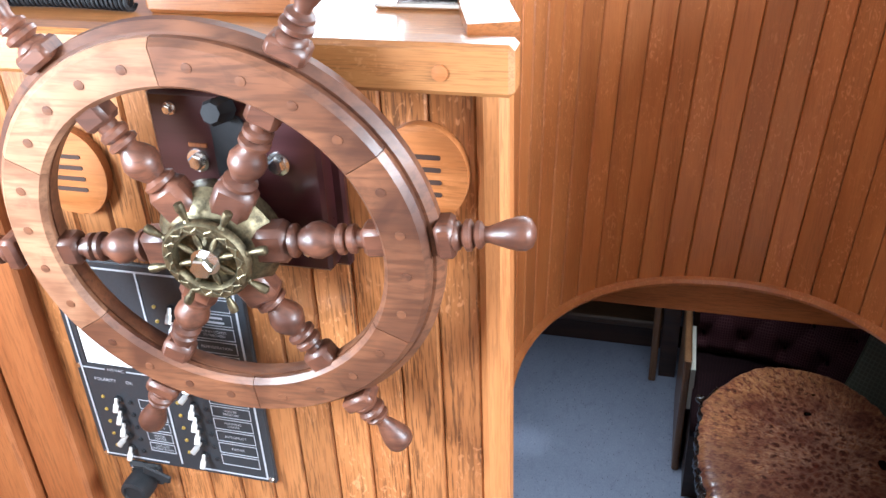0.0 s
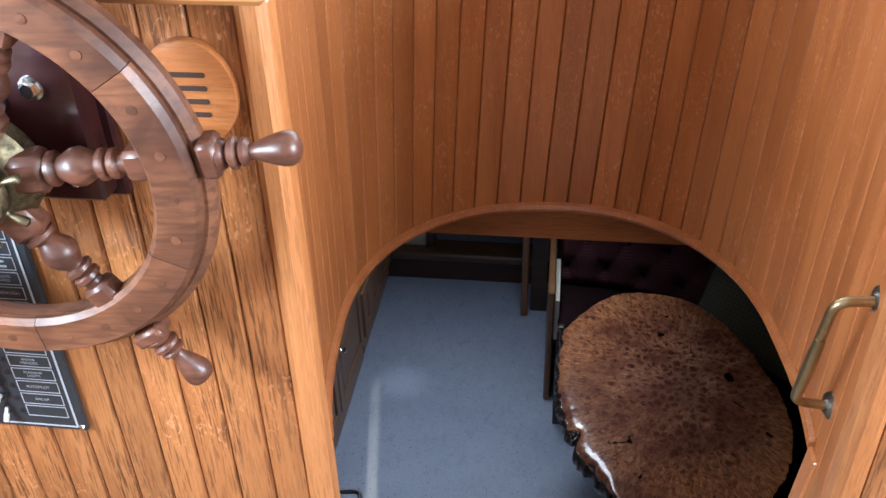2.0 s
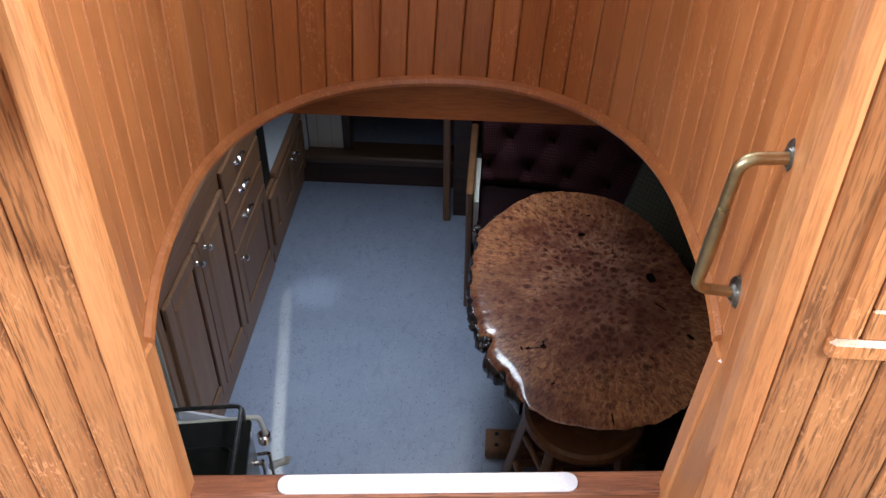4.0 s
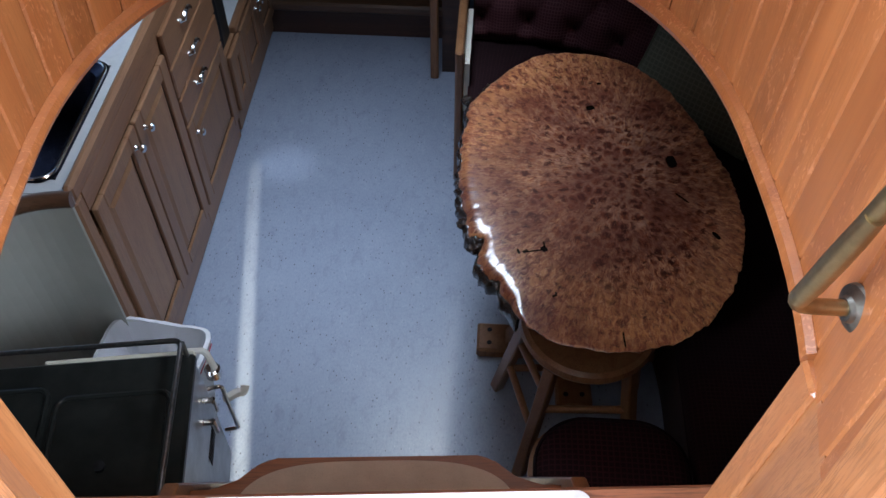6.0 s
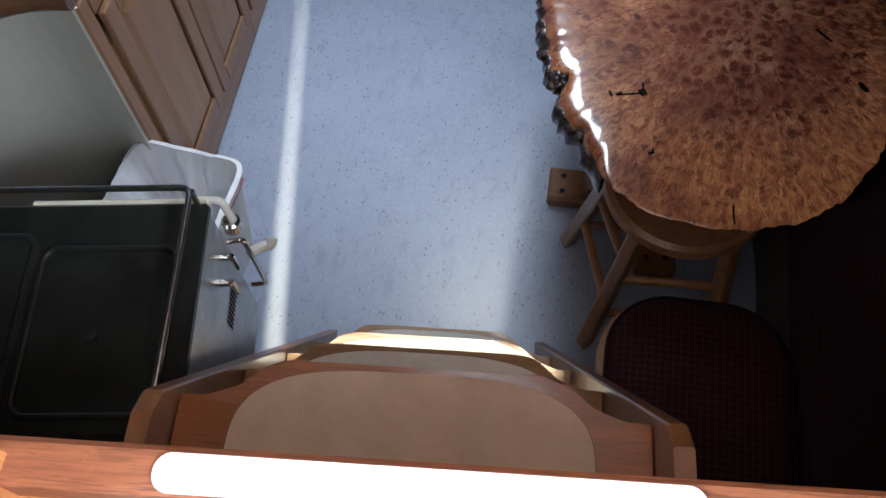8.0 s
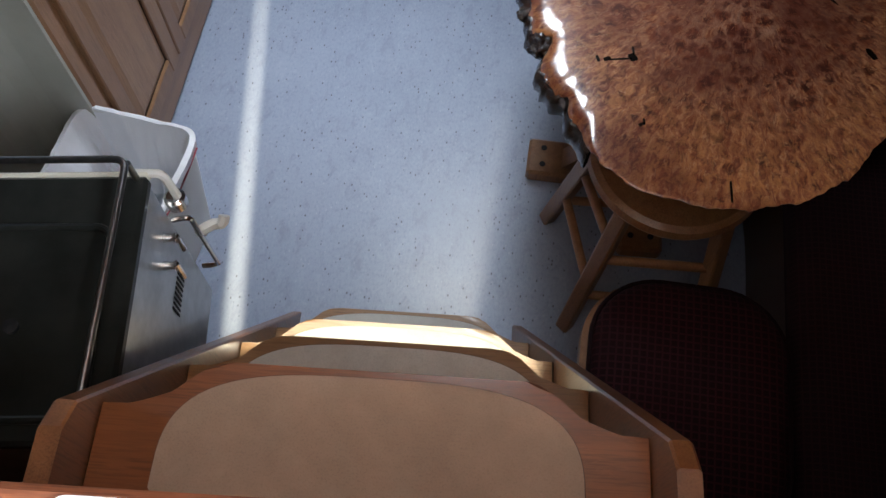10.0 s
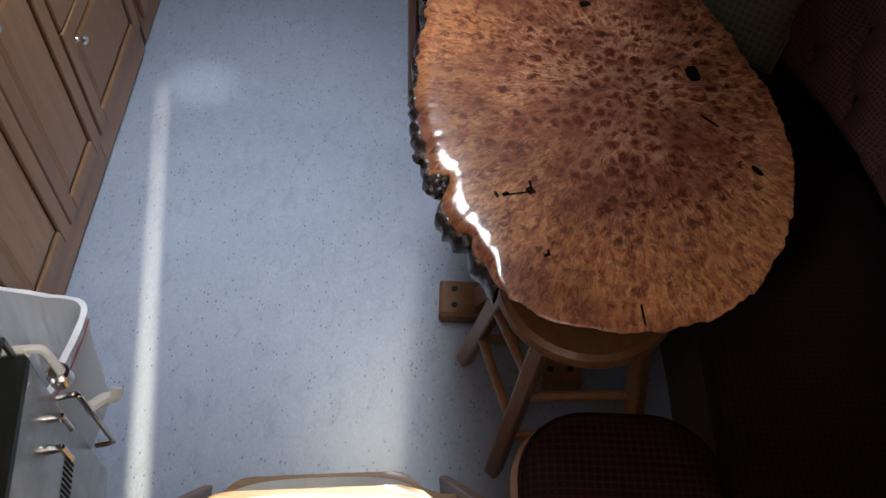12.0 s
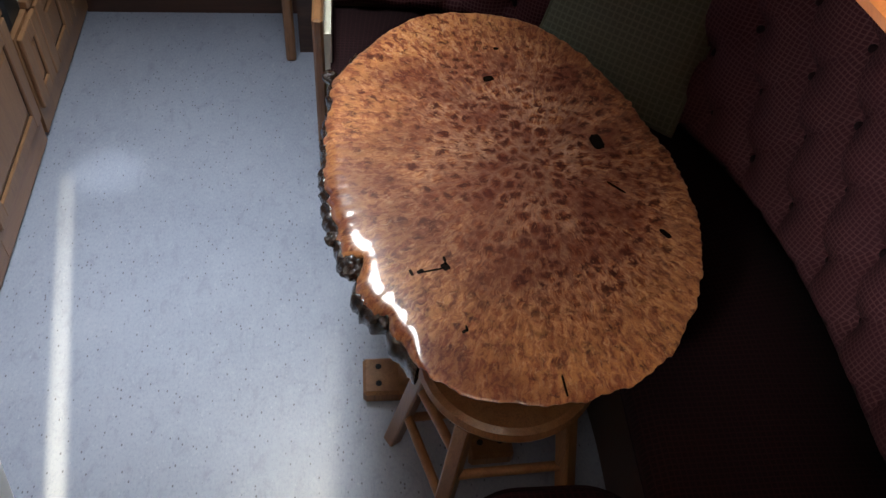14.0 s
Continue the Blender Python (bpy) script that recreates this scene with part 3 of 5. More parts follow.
part("cap", path_wall(WELL, -0.012, 0.045, WELL_TOP - 0.02, WELL_TOP + 0.012), trim_x, well, "bent oak capping along the top edge")
# cheeks under the bead, down to the sill
for nm, sgn in (("wall_cheek_port", -1), ("wall_cheek_starboard", 1)):
    pts = [p for p in WELL if p.y <= (0.112 if sgn < 0 else 0.175) and p.x * sgn > 0.2]
    rake = Matrix.Identity(4)
    if sgn > 0:
        rake[0][2], rake[0][3] = 0.075, -0.075 * RIM_Z
    cheek = tagged(part(nm, turn_bm(path_wall(pts, 0.001, 0.03, SOLE_Z, RIM_Z + 0.01), rake), trim_z), "varnished oak cheek beside the companionway sill", "wall", **STRUCT)
    e = pts[-1] if sgn < 0 else pts[0]
    part("edge_strip", turn_bm(boxes((min(e.x + 0.008 * -sgn, e.x + 0.02 * sgn), max(e.x + 0.008 * -sgn, e.x + 0.02 * sgn), e.y - 0.03, e.y + 0.012, SOLE_Z, RIM_Z + 0.004), bevel=0.004), rake), trim_z, cheek, "narrow moulded edge strip")

# front bulkhead either side of the well
wall_p = tagged(part("wall_bulkhead_port", boxes((-1.33, -0.405, 0.010, 0.04, SOLE_Z, 2.46)), caulk), "upright oak tongue-and-groove boards behind the wheel", "wall", **STRUCT)
wall_s = tagged(part("wall_bulkhead_starboard", boxes((0.39, 1.33, 0.010, 0.04, SOLE_Z, 2.46)), caulk), "upright oak tongue-and-groove boards beside the well", "wall", **STRUCT)
for nm, x, par in (("corner_post", -0.390, wall_p), ("corner_post", 0.370, wall_s)):
    part(nm, boxes((x - 0.019, x + 0.019, -0.014, 0.034, SOLE_Z, 2.464), bevel=0.010), trim_z, par, "rounded oak corner post")
part("side_board", boxes((-1.19, -1.095, -0.03, 0.01, SOLE_Z, 2.464), bevel=0.006), red_z, wall_p, "reddish wooden side board")
part("side_board", boxes((-1.33, -1.194, -0.05, 0.01, SOLE_Z, 2.464), bevel=0.006), red_z, wall_p, "reddish wooden side board")

# dash top with the well cut out of it, and its front rail
bm = bmesh.new()
cut = [(p.x, p.y) for p in resample(WELL, 0.04)] + [(WELL[-1].x, WELL[-1].y)]
cut = [(x + (-0.03 if x < -0.04 else 0.03), y + 0.02) for x, y in cut]
half = [q for q in cut if q[0] < -0.07]
slab(bm, [(-1.35, -0.02), (-0.393, -0.02)] + half[1:] + [(-0.07, 0.91), (-0.07, 1.10), (-1.35, 1.10)], 2.478, 2.518)
half = [q for q in cut if q[0] >= -0.07]
slab(bm, [(-0.07, 1.10), (-0.07, 0.91)] + half[:-1] + [(0.393, -0.02), (1.35, -0.02), (1.35, 1.10)], 2.478, 2.518)
dash = tagged(part("dash", bm, oak_x), "broad varnished oak dash shelf round the well", "shelf", **STRUCT)
for x0, x1 in ((-1.33, -0.356), (0.352, 1.33)):
    part("front_rail", boxes((x0, x1, -0.058, -0.018, 2.466, 2.523), bevel=0.006), oak_x, dash, "thick oak front rail with a wooden plug")
part("plug", lathe([(0.009, 0), (0.009, 0.002), (0.0, 0.0025)], 14, pose(-0.435, -0.058, 2.492, 90)), trim_x, dash)

# pilothouse sole, sides, roof; the openings are its windows
tagged(part("floor_pilothouse", boxes((-1.45, 1.45, -2.1, 0.13, SOLE_Z - 0.06, SOLE_Z)), carpet), "brown carpeted pilothouse floor", "floor", **STRUCT)
for nm, x0, x1 in (("wall_pilothouse_port", -1.45, -1.40), ("wall_pilothouse_starboard", 1.40, 1.45)):
    tagged(part(nm, boxes((x0, x1, -2.1, 1.15, SOLE_Z, 2.35), (x0, x1, -2.1, 1.15, 3.05, 3.2), (x0, x1, -2.1, -1.3, 2.35, 3.05), (x0, x1, 0.3, 0.42, 2.35, 3.05), (x0, x1, 1.05, 1.15, 2.35, 3.05)), oak_x), "oak pilothouse side with window openings", "wall", **STRUCT)
tagged(part("wall_pilothouse_front", boxes((-1.40, 1.40, 1.10, 1.15, 2.0, 2.66), (-1.40, 1.40, 1.10, 1.15, 3.12, 3.2), (-0.5, -0.42, 1.10, 1.15, 2.66, 3.12), (0.42, 0.5, 1.10, 1.15, 2.66, 3.12)), oak_x), "oak windscreen frame above the dash", "wall", **STRUCT)
tagged(part("wall_pilothouse_aft", boxes((-1.40, -0.9, -2.15, -2.1, SOLE_Z, 3.2), (0.9, 1.40, -2.15, -2.1, SOLE_Z, 3.2), (-0.9, 0.9, -2.15, -2.1, 3.0, 3.2), (-0.9, 0.9, -2.15, -2.1, SOLE_Z, 1.75)), oak_x), "oak after end of the pilothouse with a wide opening", "wall", **STRUCT)
# roof out of view, added to close the top and bounce daylight
tagged(part("ceiling_pilothouse", boxes((-1.5, 1.5, -2.2, 1.25, 3.2, 3.25)), roof_bounce), "unseen pilothouse roof added to bounce daylight", "ceiling", **STRUCT)

# threshold of the companionway
sill = empty("threshold", "worn reddish oak companionway threshold with a white pad", "threshold", at=(-0.05, 0.146, 1.385), rz=4.9)
tagged(sill, kind="structure")
part("board", boxes((-0.425, 0.445, -0.045, 0.0, -0.05, 0.0), bevel=0.006), sill_wood, sill)
bm = bmesh.new()
slab(bm, round_rect(-0.214, 0.262, -0.043, -0.008, 0.016), 0.0005, 0.0035)
part("nonskid_pad", bm, pad_white, sill, "white non-slip pad with rounded ends")
part("apron", boxes((-0.39, 0.41, -0.03, -0.01, SOLE_Z - 1.385, -0.0505)), sill_wood, sill)


# ================================================================ pilothouse things
def steering_wheel():
    at = (-0.705, -0.106, 2.285)
    w = empty("steering_wheel", "large six-spoked wooden ship's wheel with a brass hub", "ship's wheel", at=at)
    w.matrix_world = pose(*at, 95.2, 0, 3.9)
    R0, R1 = 0.208, 0.262
    part("rim", lathe_ring([(R0 + 0.006, -0.022), (R0, -0.012), (R0, 0.004), (R1 + 0.005, 0.006), (R1 + 0.014, -0.002), (R1 + 0.014, -0.014), (R1 + 0.004, -0.024)], 96), wheel_wood, w, "polished rim of the wheel", True)
    joint = [33, 93, 153, 213, 273, 333]
    for k, a0 in enumerate(joint):
        bm = bmesh.new()
        rows = []
        prof = [(R0 + 0.001, 0.006), (R0 - 0.001, 0.014), (R0 + 0.005, 0.0215), (R1 - 0.006, 0.0215), (R1 + 0.001, 0.014), (R1 + 0.001, 0.006)]
        n = 18
        for j in range(n + 1):
            a = radians(a0 + 0.12 + 59.76 * j / n)
            rows.append([bm.verts.new((r * math.cos(a), r * math.sin(a), h)) for r, h in prof])
        for a, b in zip(rows, rows[1:]):
            for i in range(6):
                bm.faces.new((a[i], a[(i + 1) % 6], b[(i + 1) % 6], b[i]))
        bm.faces.new(rows[0])
        bm.faces.new(rows[-1])
        # the two upper left felloes carry the window light in their colour
        part("felloe", bm, wheel_lit if k in (1, 2) else wheel_wood, w, smooth=True)
        for da in (9, 23, 37, 51):
            a = radians(a0 + da)
            r = (R0 + R1) / 2
            part("plug", lathe([(0.0058, 0.0), (0.0058, 0.0008), (0.0, 0.0011)], 12, pose(r * math.cos(a), r * math.sin(a), 0.0215)), wheel_wood, w)
    prof_in = [(0.0, 0.050), (0.012, 0.092), (0.020, 0.096), (0.0205, 0.101), (0.013, 0.106), (0.015, 0.110), (0.0215, 0.122), (0.0225, 0.132), (0.018, 0.142), (0.0125, 0.149),
               (0.0125, 0.152), (0.0185, 0.155), (0.0185, 0.160), (0.0125, 0.164), (0.0175, 0.168), (0.0175, 0.174), (0.012, 0.178), (0.012, 0.200)]
    prof_out = [(0.012, 0.278), (0.0165, 0.287), (0.0185, 0.291), (0.0165, 0.296), (0.0115, 0.299), (0.0185, 0.304), (0.0185, 0.309), (0.012, 0.313), (0.0165, 0.317), (0.0155, 0.321),
                (0.0095, 0.325), (0.0095, 0.330), (0.0125, 0.338), (0.0165, 0.350), (0.0195, 0.362), (0.0195, 0.370), (0.016, 0.377), (0.008, 0.381), (0.0, 0.382)]
    for k in range(6):
        turn = pose(0, 0, 0, 0, 0, (6.0, 62.5, 123.0, 186.0, 242.0, 302.0)[k]) @ pose(0, 0, 0, 0, 90, 0)
        bm = bmesh.new()
        add_lathe(bm, prof_in, 20, turn)
        add_lathe(bm, prof_out, 20, turn)
        b2 = bmesh.new()
        box(b2, -0.019, 0.019, -0.024, 0.024, 0.040, 0.095, bevel=0.008)
        box(b2, -0.0165, 0.0165, -0.0195, 0.0195, 0.184, 0.226, bevel=0.006)
        box(b2, -0.0185, 0.0185, -0.0225, 0.0225, 0.270, 0.292, bevel=0.005)
        turn_bm(b2, turn)
        tmp = bpy.data.meshes.new("tmp")
        b2.to_mesh(tmp)
        b2.free()
        bm.from_mesh(tmp)
        bpy.data.meshes.remove(tmp)
        part("spoke", bm, spoke_wood, w, "turned wooden spoke with a rounded handle", True)
    hub = part("hub", lathe([(0.055, -0.045), (0.074, -0.026), (0.076, -0.004), (0.070, 0.004), (0.067, 0.010), (0.056, 0.020), (0.046, 0.022), (0.030, 0.023), (0.0, 0.024)], 40), brass, w, "tarnished brass hub", True)
    bm = lathe_ring([(0.037, 0.030), (0.037, 0.037), (0.040, 0.041), (0.051, 0.041), (0.054, 0.037), (0.054, 0.030)], 48)
    part("hub_ring", bm, brass, hub, "brass ring cast with a scroll pattern", True)
    bm = bmesh.new()
    add_tube(bm, [((0.045 + 0.0042 * math.sin(17 * a)) * math.cos(a + 0.05 * math.sin(34 * a)), (0.045 + 0.0042 * math.sin(17 * a)) * math.sin(a + 0.05 * math.sin(34 * a)), 0.0412) for a in (2 * math.pi * k / 272 for k in range(272))], 0.0013, 5, True)
    part("scroll", bm, brass, hub, smooth=True)
    for k in range(8):
        turn = pose(0, 0, 0.034, 0, 0, 14 + 45 * k) @ pose(0, 0, 0, 0, 90, 0)
        bm = bmesh.new()
        add_lathe(bm, [(0.004, 0.012), (0.003, 0.018), (0.0045, 0.026), (0.003, 0.034), (0.003, 0.038)], 10, turn)
        add_lathe(bm, [(0.003, 0.052), (0.005, 0.054), (0.003, 0.057), (0.0045, 0.064), (0.006, 0.072), (0.0055, 0.078), (0.0, 0.0805)], 10, turn)
        part("small_spoke", bm, brass, hub, smooth=True)
    nut = bmesh.new()
    add_lathe(nut, [(0.018, 0.022), (0.018, 0.040), (0.0, 0.040)], 28)
    add_lathe(nut, [(0.0135, 0.040), (0.0135, 0.054), (0.012, 0.0565), (0.0, 0.0565)], 6)
    part("nut", nut, chrome, hub, "chromed hexagon nut")
    part("shaft", lathe([(0.022, -0.10), (0.022, -0.04)], 20), bronze_grey, w)
    return w


def lathe_ring(profile, seg):
    """A closed ring: the profile is a loop round the axis."""
    bm = bmesh.new()
    rows = [[bm.verts.new((r * math.cos(2 * math.pi * k / seg), r * math.sin(2 * math.pi * k / seg), h)) for r, h in profile] for k in range(seg)]
    n = len(profile)
    for k in range(seg):
        a, b = rows[k], rows[(k + 1) % seg]
        for i in range(n):
            bm.faces.new((a[i], a[(i + 1) % n], b[(i + 1) % n], b[i]))
    return bm


steering_wheel()


def helm_box():
    h = empty("helm_box", "dark polished mahogany steering gear box behind the wheel", "box", at=(-0.695, 0, 2.227))
    part("body", turn_bm(boxes((-0.79, -0.575, -0.050, 0.0, 2.195, 2.425), bevel=0.005), Matrix.Translation((0.683, 0, -2.2))), mahogany, h)
    part("backboard", turn_bm(boxes((-0.80, -0.562, -0.018, -0.002, 2.186, 2.433), bevel=0.004), Matrix.Translation((0.683, 0, -2.2))), mahogany, h)
    T = Matrix.Translation((0.683, 0, -2.2))
    bm = bmesh.new()
    slab(bm, round_rect(-0.022, 0.022, -0.045, 0.045, 0.015), 0.0, 0.004)
    part("slot_plate", turn_bm(bm, T @ pose(-0.685, -0.050, 2.355, 90)), black_plastic, h)
    part("lever_knob", turn_bm(lathe([(0.014, 0), (0.016, 0.008), (0.016, 0.03), (0.012, 0.036), (0, 0.037)], 8, pose(-0.684, -0.052, 2.408, 78)), T), black_plastic, h, "faceted black plastic knob", True)
    part("marker", turn_bm(boxes((-0.742, -0.718, -0.052, -0.050, 2.356, 2.361)), T), red_z, h)
    for x, z, r in ((-0.758, 2.404, 0.006), (-0.733, 2.338, 0.0105), (-0.628, 2.341, 0.0105), (-0.602, 2.226, 0.006)):
        bm = bmesh.new()
        add_lathe(bm, [(r * 1.4, 0), (r * 1.4, 0.002), (r, 0.0025)], 20, T @ pose(x, -0.050, z, 90))
        add_lathe(bm, [(r, 0.002), (r, 0.009), (r * 0.8, 0.0105), (0, 0.0105)], 6, T @ pose(x, -0.050, z, 90, 20))
        part("bolt", bm, chrome, h, "bright steel hexagon bolt")
    return h


helm_box()


def round_vent(x, z):
    v = empty("vent", "oval slotted wooden vent plate on the boarding", "vent", "vents beside the wheel", at=(x, 0, z))
    bm = bmesh.new()
    slab(bm, [(0.056 * math.cos(a), 0.064 * math.sin(a)) for a in (2 * math.pi * k / 40 for k in range(40))], 0.0, 0.014, 0.004, 2)
    part("plate", turn_bm(bm, pose(0, -0.001, 0, 90)), trim_x, v, smooth=True)
    for dz in (-0.024, -0.008, 0.008, 0.024):
        bm = bmesh.new()
        slab(bm, round_rect(-0.024, 0.024, -0.003, 0.003, 0.0029, 4), 0.0, 0.001)
        part("slot", turn_bm(bm, pose(0, -0.0152, dz, 90)), caulk, v)
    return v


round_vent(-0.474, 2.350)
round_vent(-0.967, 2.314)


toggle_grey = worn_metal("toggle_grey", (0.60, 0.60, 0.58), (0.42, 0.42, 0.41), 0.28, 0.8)


def switch_panel():
    X0, X1, Z0, Z1 = -1.058, -0.745, 1.785, 2.173
    p = empty("switch_panel", "black electrical switch panel with white lettering and toggle switches", "switch panel", at=(X0, 0, Z0))
    W, H = X1 - X0, Z1 - Z0
    part("plate", boxes((0, W, -0.010, -0.0005, 0, H), bevel=0.002), panel_black, p)
    Y = -0.0115

    def bar(x0, x1, z0, z1, name="printed_line"):
        part(name, boxes((x0, x1, Y, Y + 0.0008, z0, z1)), ink, p)

    def frame_line(x0, x1, z0, z1, t=0.0008):
        bm = boxes((x0, x1, Y, Y + 0.0008, z0, z0 + t), (x0, x1, Y, Y + 0.0008, z1 - t, z1), (x0, x0 + t, Y, Y + 0.0008, z0 + t, z1 - t), (x1 - t, x1, Y, Y + 0.0008, z0 + t, z1 - t))
        part("label_frame", bm, ink, p)

    bm = boxes((0.010, 0.013, Y, Y + 0.0008, 0.008, H - 0.010), (0.010, W - 0.012, Y, Y + 0.0008, H - 0.013, H - 0.010), (W - 0.015, W - 0.012, Y, Y + 0.0008, 0.008, H - 0.013),
               (0.013, 0.125, Y, Y + 0.0008, 0.008, 0.0105), (0.18, W - 0.015, Y, Y + 0.0008, 0.008, 0.0105), (0.148, 0.151, Y, Y + 0.0008, 0.012, H - 0.013), (0.013, 0.052, Y, Y + 0.0008, 0.188, 0.190), (0.09, 0.148, Y, Y + 0.0008, 0.188, 0.190))
    part("printed_border", bm, ink, p)
    words("115 VAC", 0.008, pose(0.071, Y, 0.189, 90), ink, p)
    words("POLARITY", 0.0085, pose(0.048, Y, 0.168, 90), ink, p)
    words("OK", 0.0085, pose(0.090, Y, 0.168, 90), ink, p)
    rows = [(0.128, ""), (0.106, ""), (0.084, "OUTLETS"), (0.062, "WATER\nHEATER"), (0.040, "OUTLETS\nENGINE ROOM")]
    for z, t in rows:
        frame_line(0.098, 0.143, z - 0.009, z + 0.009)
        if t:
            words(t, 0.0058 if "\n" in t else 0.0062, pose(0.1205, Y, z, 90), ink, p)
    col = ["", "", "NORTH\nLONGER", "RUNN LIGHTS\nSTARBOARD", "REFRIGERATION", "VHF R/T", "", "", "", "WATER\nPRESSURE", "RUNNING\nLIGHTS", "AUTOPILOT", "RADAR", ""]
    for k, t in enumerate(col):
        z = H - 0.028 - k * 0.0248
        frame_line(0.225, 0.290, z - 0.0105, z + 0.0105)
        if t and k != 2:
            words(t, 0.0062 if "\n" in t else 0.0068, pose(0.2575, Y, z, 90), ink, p)
        elif t:
            part("blurred_lettering", boxes((0.240, 0.275, Y, Y + 0.0008, z + 0.002, z + 0.005), (0.238, 0.277, Y, Y + 0.0008, z - 0.006, z - 0.003)), ink, p)
    for x, z0, n in ((0.196, 0.04, 12), (0.062, 0.030, 5)):
        for k in range(n):
            z = z0 + 0.0255 * k
            sw = part("switch", lathe([(0.0065, 0), (0.0065, 0.004), (0.004, 0.005)], 14, pose(x, -0.010, z, 90)), black_plastic, p)
            side = 38 if k % 4 == 1 else 0
            bm = bmesh.new()
            box(bm, -0.0028, 0.0028, -0.011, 0.0, -0.0024, 0.0024, bevel=0.001)
            box(bm, -0.0047, 0.0047, -0.024, -0.009, -0.0022, 0.0022, bevel=0.0016)
            part("toggle", turn_bm(bm, pose(x, -0.014, z + 0.004) @ pose(0, 0, 0, 0, side) @ pose(0, 0, 0, 58)), toggle_grey, sw, "flat pale grey toggle")
            part("lamp", lathe([(0.003, 0), (0.003, 0.002), (0.0, 0.0035)], 10, pose(x - 0.028, -0.010, z, 90)), led, p)
            part("fuse", lathe([(0.0034, 0), (0.0034, 0.003), (0.0, 0.0038)], 10, pose(x + 0.020, -0.010, z - 0.004, 90)), black_plastic, p)
    meter = part("meter", boxes((0.024, 0.112, -0.014, -0.010, 0.198, 0.285), bevel=0.003), black_plastic, p)
    part("meter_face", boxes((0.029, 0.107, -0.0152, -0.0141, 0.203, 0.280)), paper, meter, "white meter dial")
    part("button", boxes((0.048, 0.063, -0.014, -0.010, 0.325, 0.340), bevel=0.002), plastic_white, p)
    for x, z in ((0.008, 0.008), (W - 0.008, 0.008), (0.008, H - 0.008), (W - 0.008, H - 0.008), (0.006, 0.19)):
        part("screw", lathe([(0.005, 0), (0.004, 0.002), (0, 0.0026)], 14, pose(x, -0.010, z, 90)), chrome, p)
    return p


switch_panel()


def power_socket():
    s = empty("power_socket", "black plastic power socket with a hinged cap below the panel", "socket", at=(-0.985, 0, 1.757))
    part("flange", turn_bm(boxes((-0.030, 0.030, 0, 0.012, -0.022, 0.022), bevel=0.005), pose(0, -0.012, 0)), black_plastic, s)
    part("cap", lathe([(0.024, 0), (0.025, 0.018), (0.023, 0.034), (0.017, 0.036), (0.016, 0.033), (0, 0.033)], 24, pose(-0.005, -0.012, -0.012, 90)), black_plastic, s, smooth=True)
    part("flap", turn_bm(boxes((-0.02, 0.03, -0.006, 0, -0.008, 0.010), bevel=0.003), pose(0.025, -0.018, 0.016, 0, 20)), black_plastic, s)
    for x in (-0.022, 0.024):
        part("screw", lathe([(0.004, 0), (0.003, 0.002), (0, 0.0025)], 10, pose(x, -0.012, 0.012, 90)), chrome, s)


power_socket()


def coiled_cable():
    bm = bmesh.new()
    pts = []
    for k in range(620):
        t = k / 620
        a = 2 * math.pi * 38 * t
        c = Vector((-1.12 + 0.27 * t, 0.035 + 0.012 * math.sin(3 * t), 2.518 + 0.0125))
        pts.append(c + Vector((0.0, 0.0095 * math.cos(a), 0.0095 * math.sin(a))))
    add_tube(bm, pts, 0.0028, 6)
    tagged(part("coiled_cable", bm, black_plastic, smooth=True), "black coiled microphone cable on the oak dash", "cable")


coiled_cable()
tagged(part("fiddle_block", boxes((-0.83, -0.63, 0.03, 0.09, 2.5185, 2.553), bevel=0.006), trim_x), "low varnished oak block on the dash", "block")


def instrument():
    s = empty("instrument", "chromed instrument on a flat foot on the dash", "instrument", at=(-0.490, 0.135, 2.5185))
    part("foot", boxes((-0.062, 0.062, -0.055, 0.06, 0, 0.007), bevel=0.003), chrome, s)
    bm = bmesh.new()
    box(bm, -0.045, 0.045, -0.035, 0.045, 0.007, 0.10, bevel=0.012, seg=3)
    part("housing", bm, chrome, s, smooth=True)
    part("dial", lathe([(0.034, 0), (0.036, 0.004), (0.0, 0.005)], 28, pose(0, -0.035, 0.058, 90)), paper, s)


instrument()


def grab_handle():
    g = empty("grab_handle", "curved brass grab handle on the companionway cheek", "handle", at=(0.388, 0.118, 1.812))
    top, bot = Vector((-0.018, -0.046, 0.240)), Vector((-0.014, 0.020, -0.006))
    n = Vector((-0.059, -0.012, 0.004))
    bm = bmesh.new()
    pts = bend([top, top + n, bot + n + Vector((0.0, 0, 0.012)), bot], 0.022, 6)
    add_tube(bm, pts, 0.0072, 12)
    add_lathe(bm, [(0.0072, 0), (0.0088, 0.03), (0.0094, 0.075), (0.0088, 0.115), (0.0072, 0.145)], 14, along(bot + n + Vector((0, -0.008, 0.03)), top + n + Vector((0, 0.006, -0.03))))
    part("bar", bm, handle_brass, g, smooth=True)
    for q in (top, bot):
        part("rose", lathe([(0.022, 0), (0.021, 0.004), (0.012, 0.008), (0.010, 0.012)], 24, along(q + Vector((0.002, 0, 0)), q + n)), bronze_grey, g, "dulled round fixing plate", True)


grab_handle()


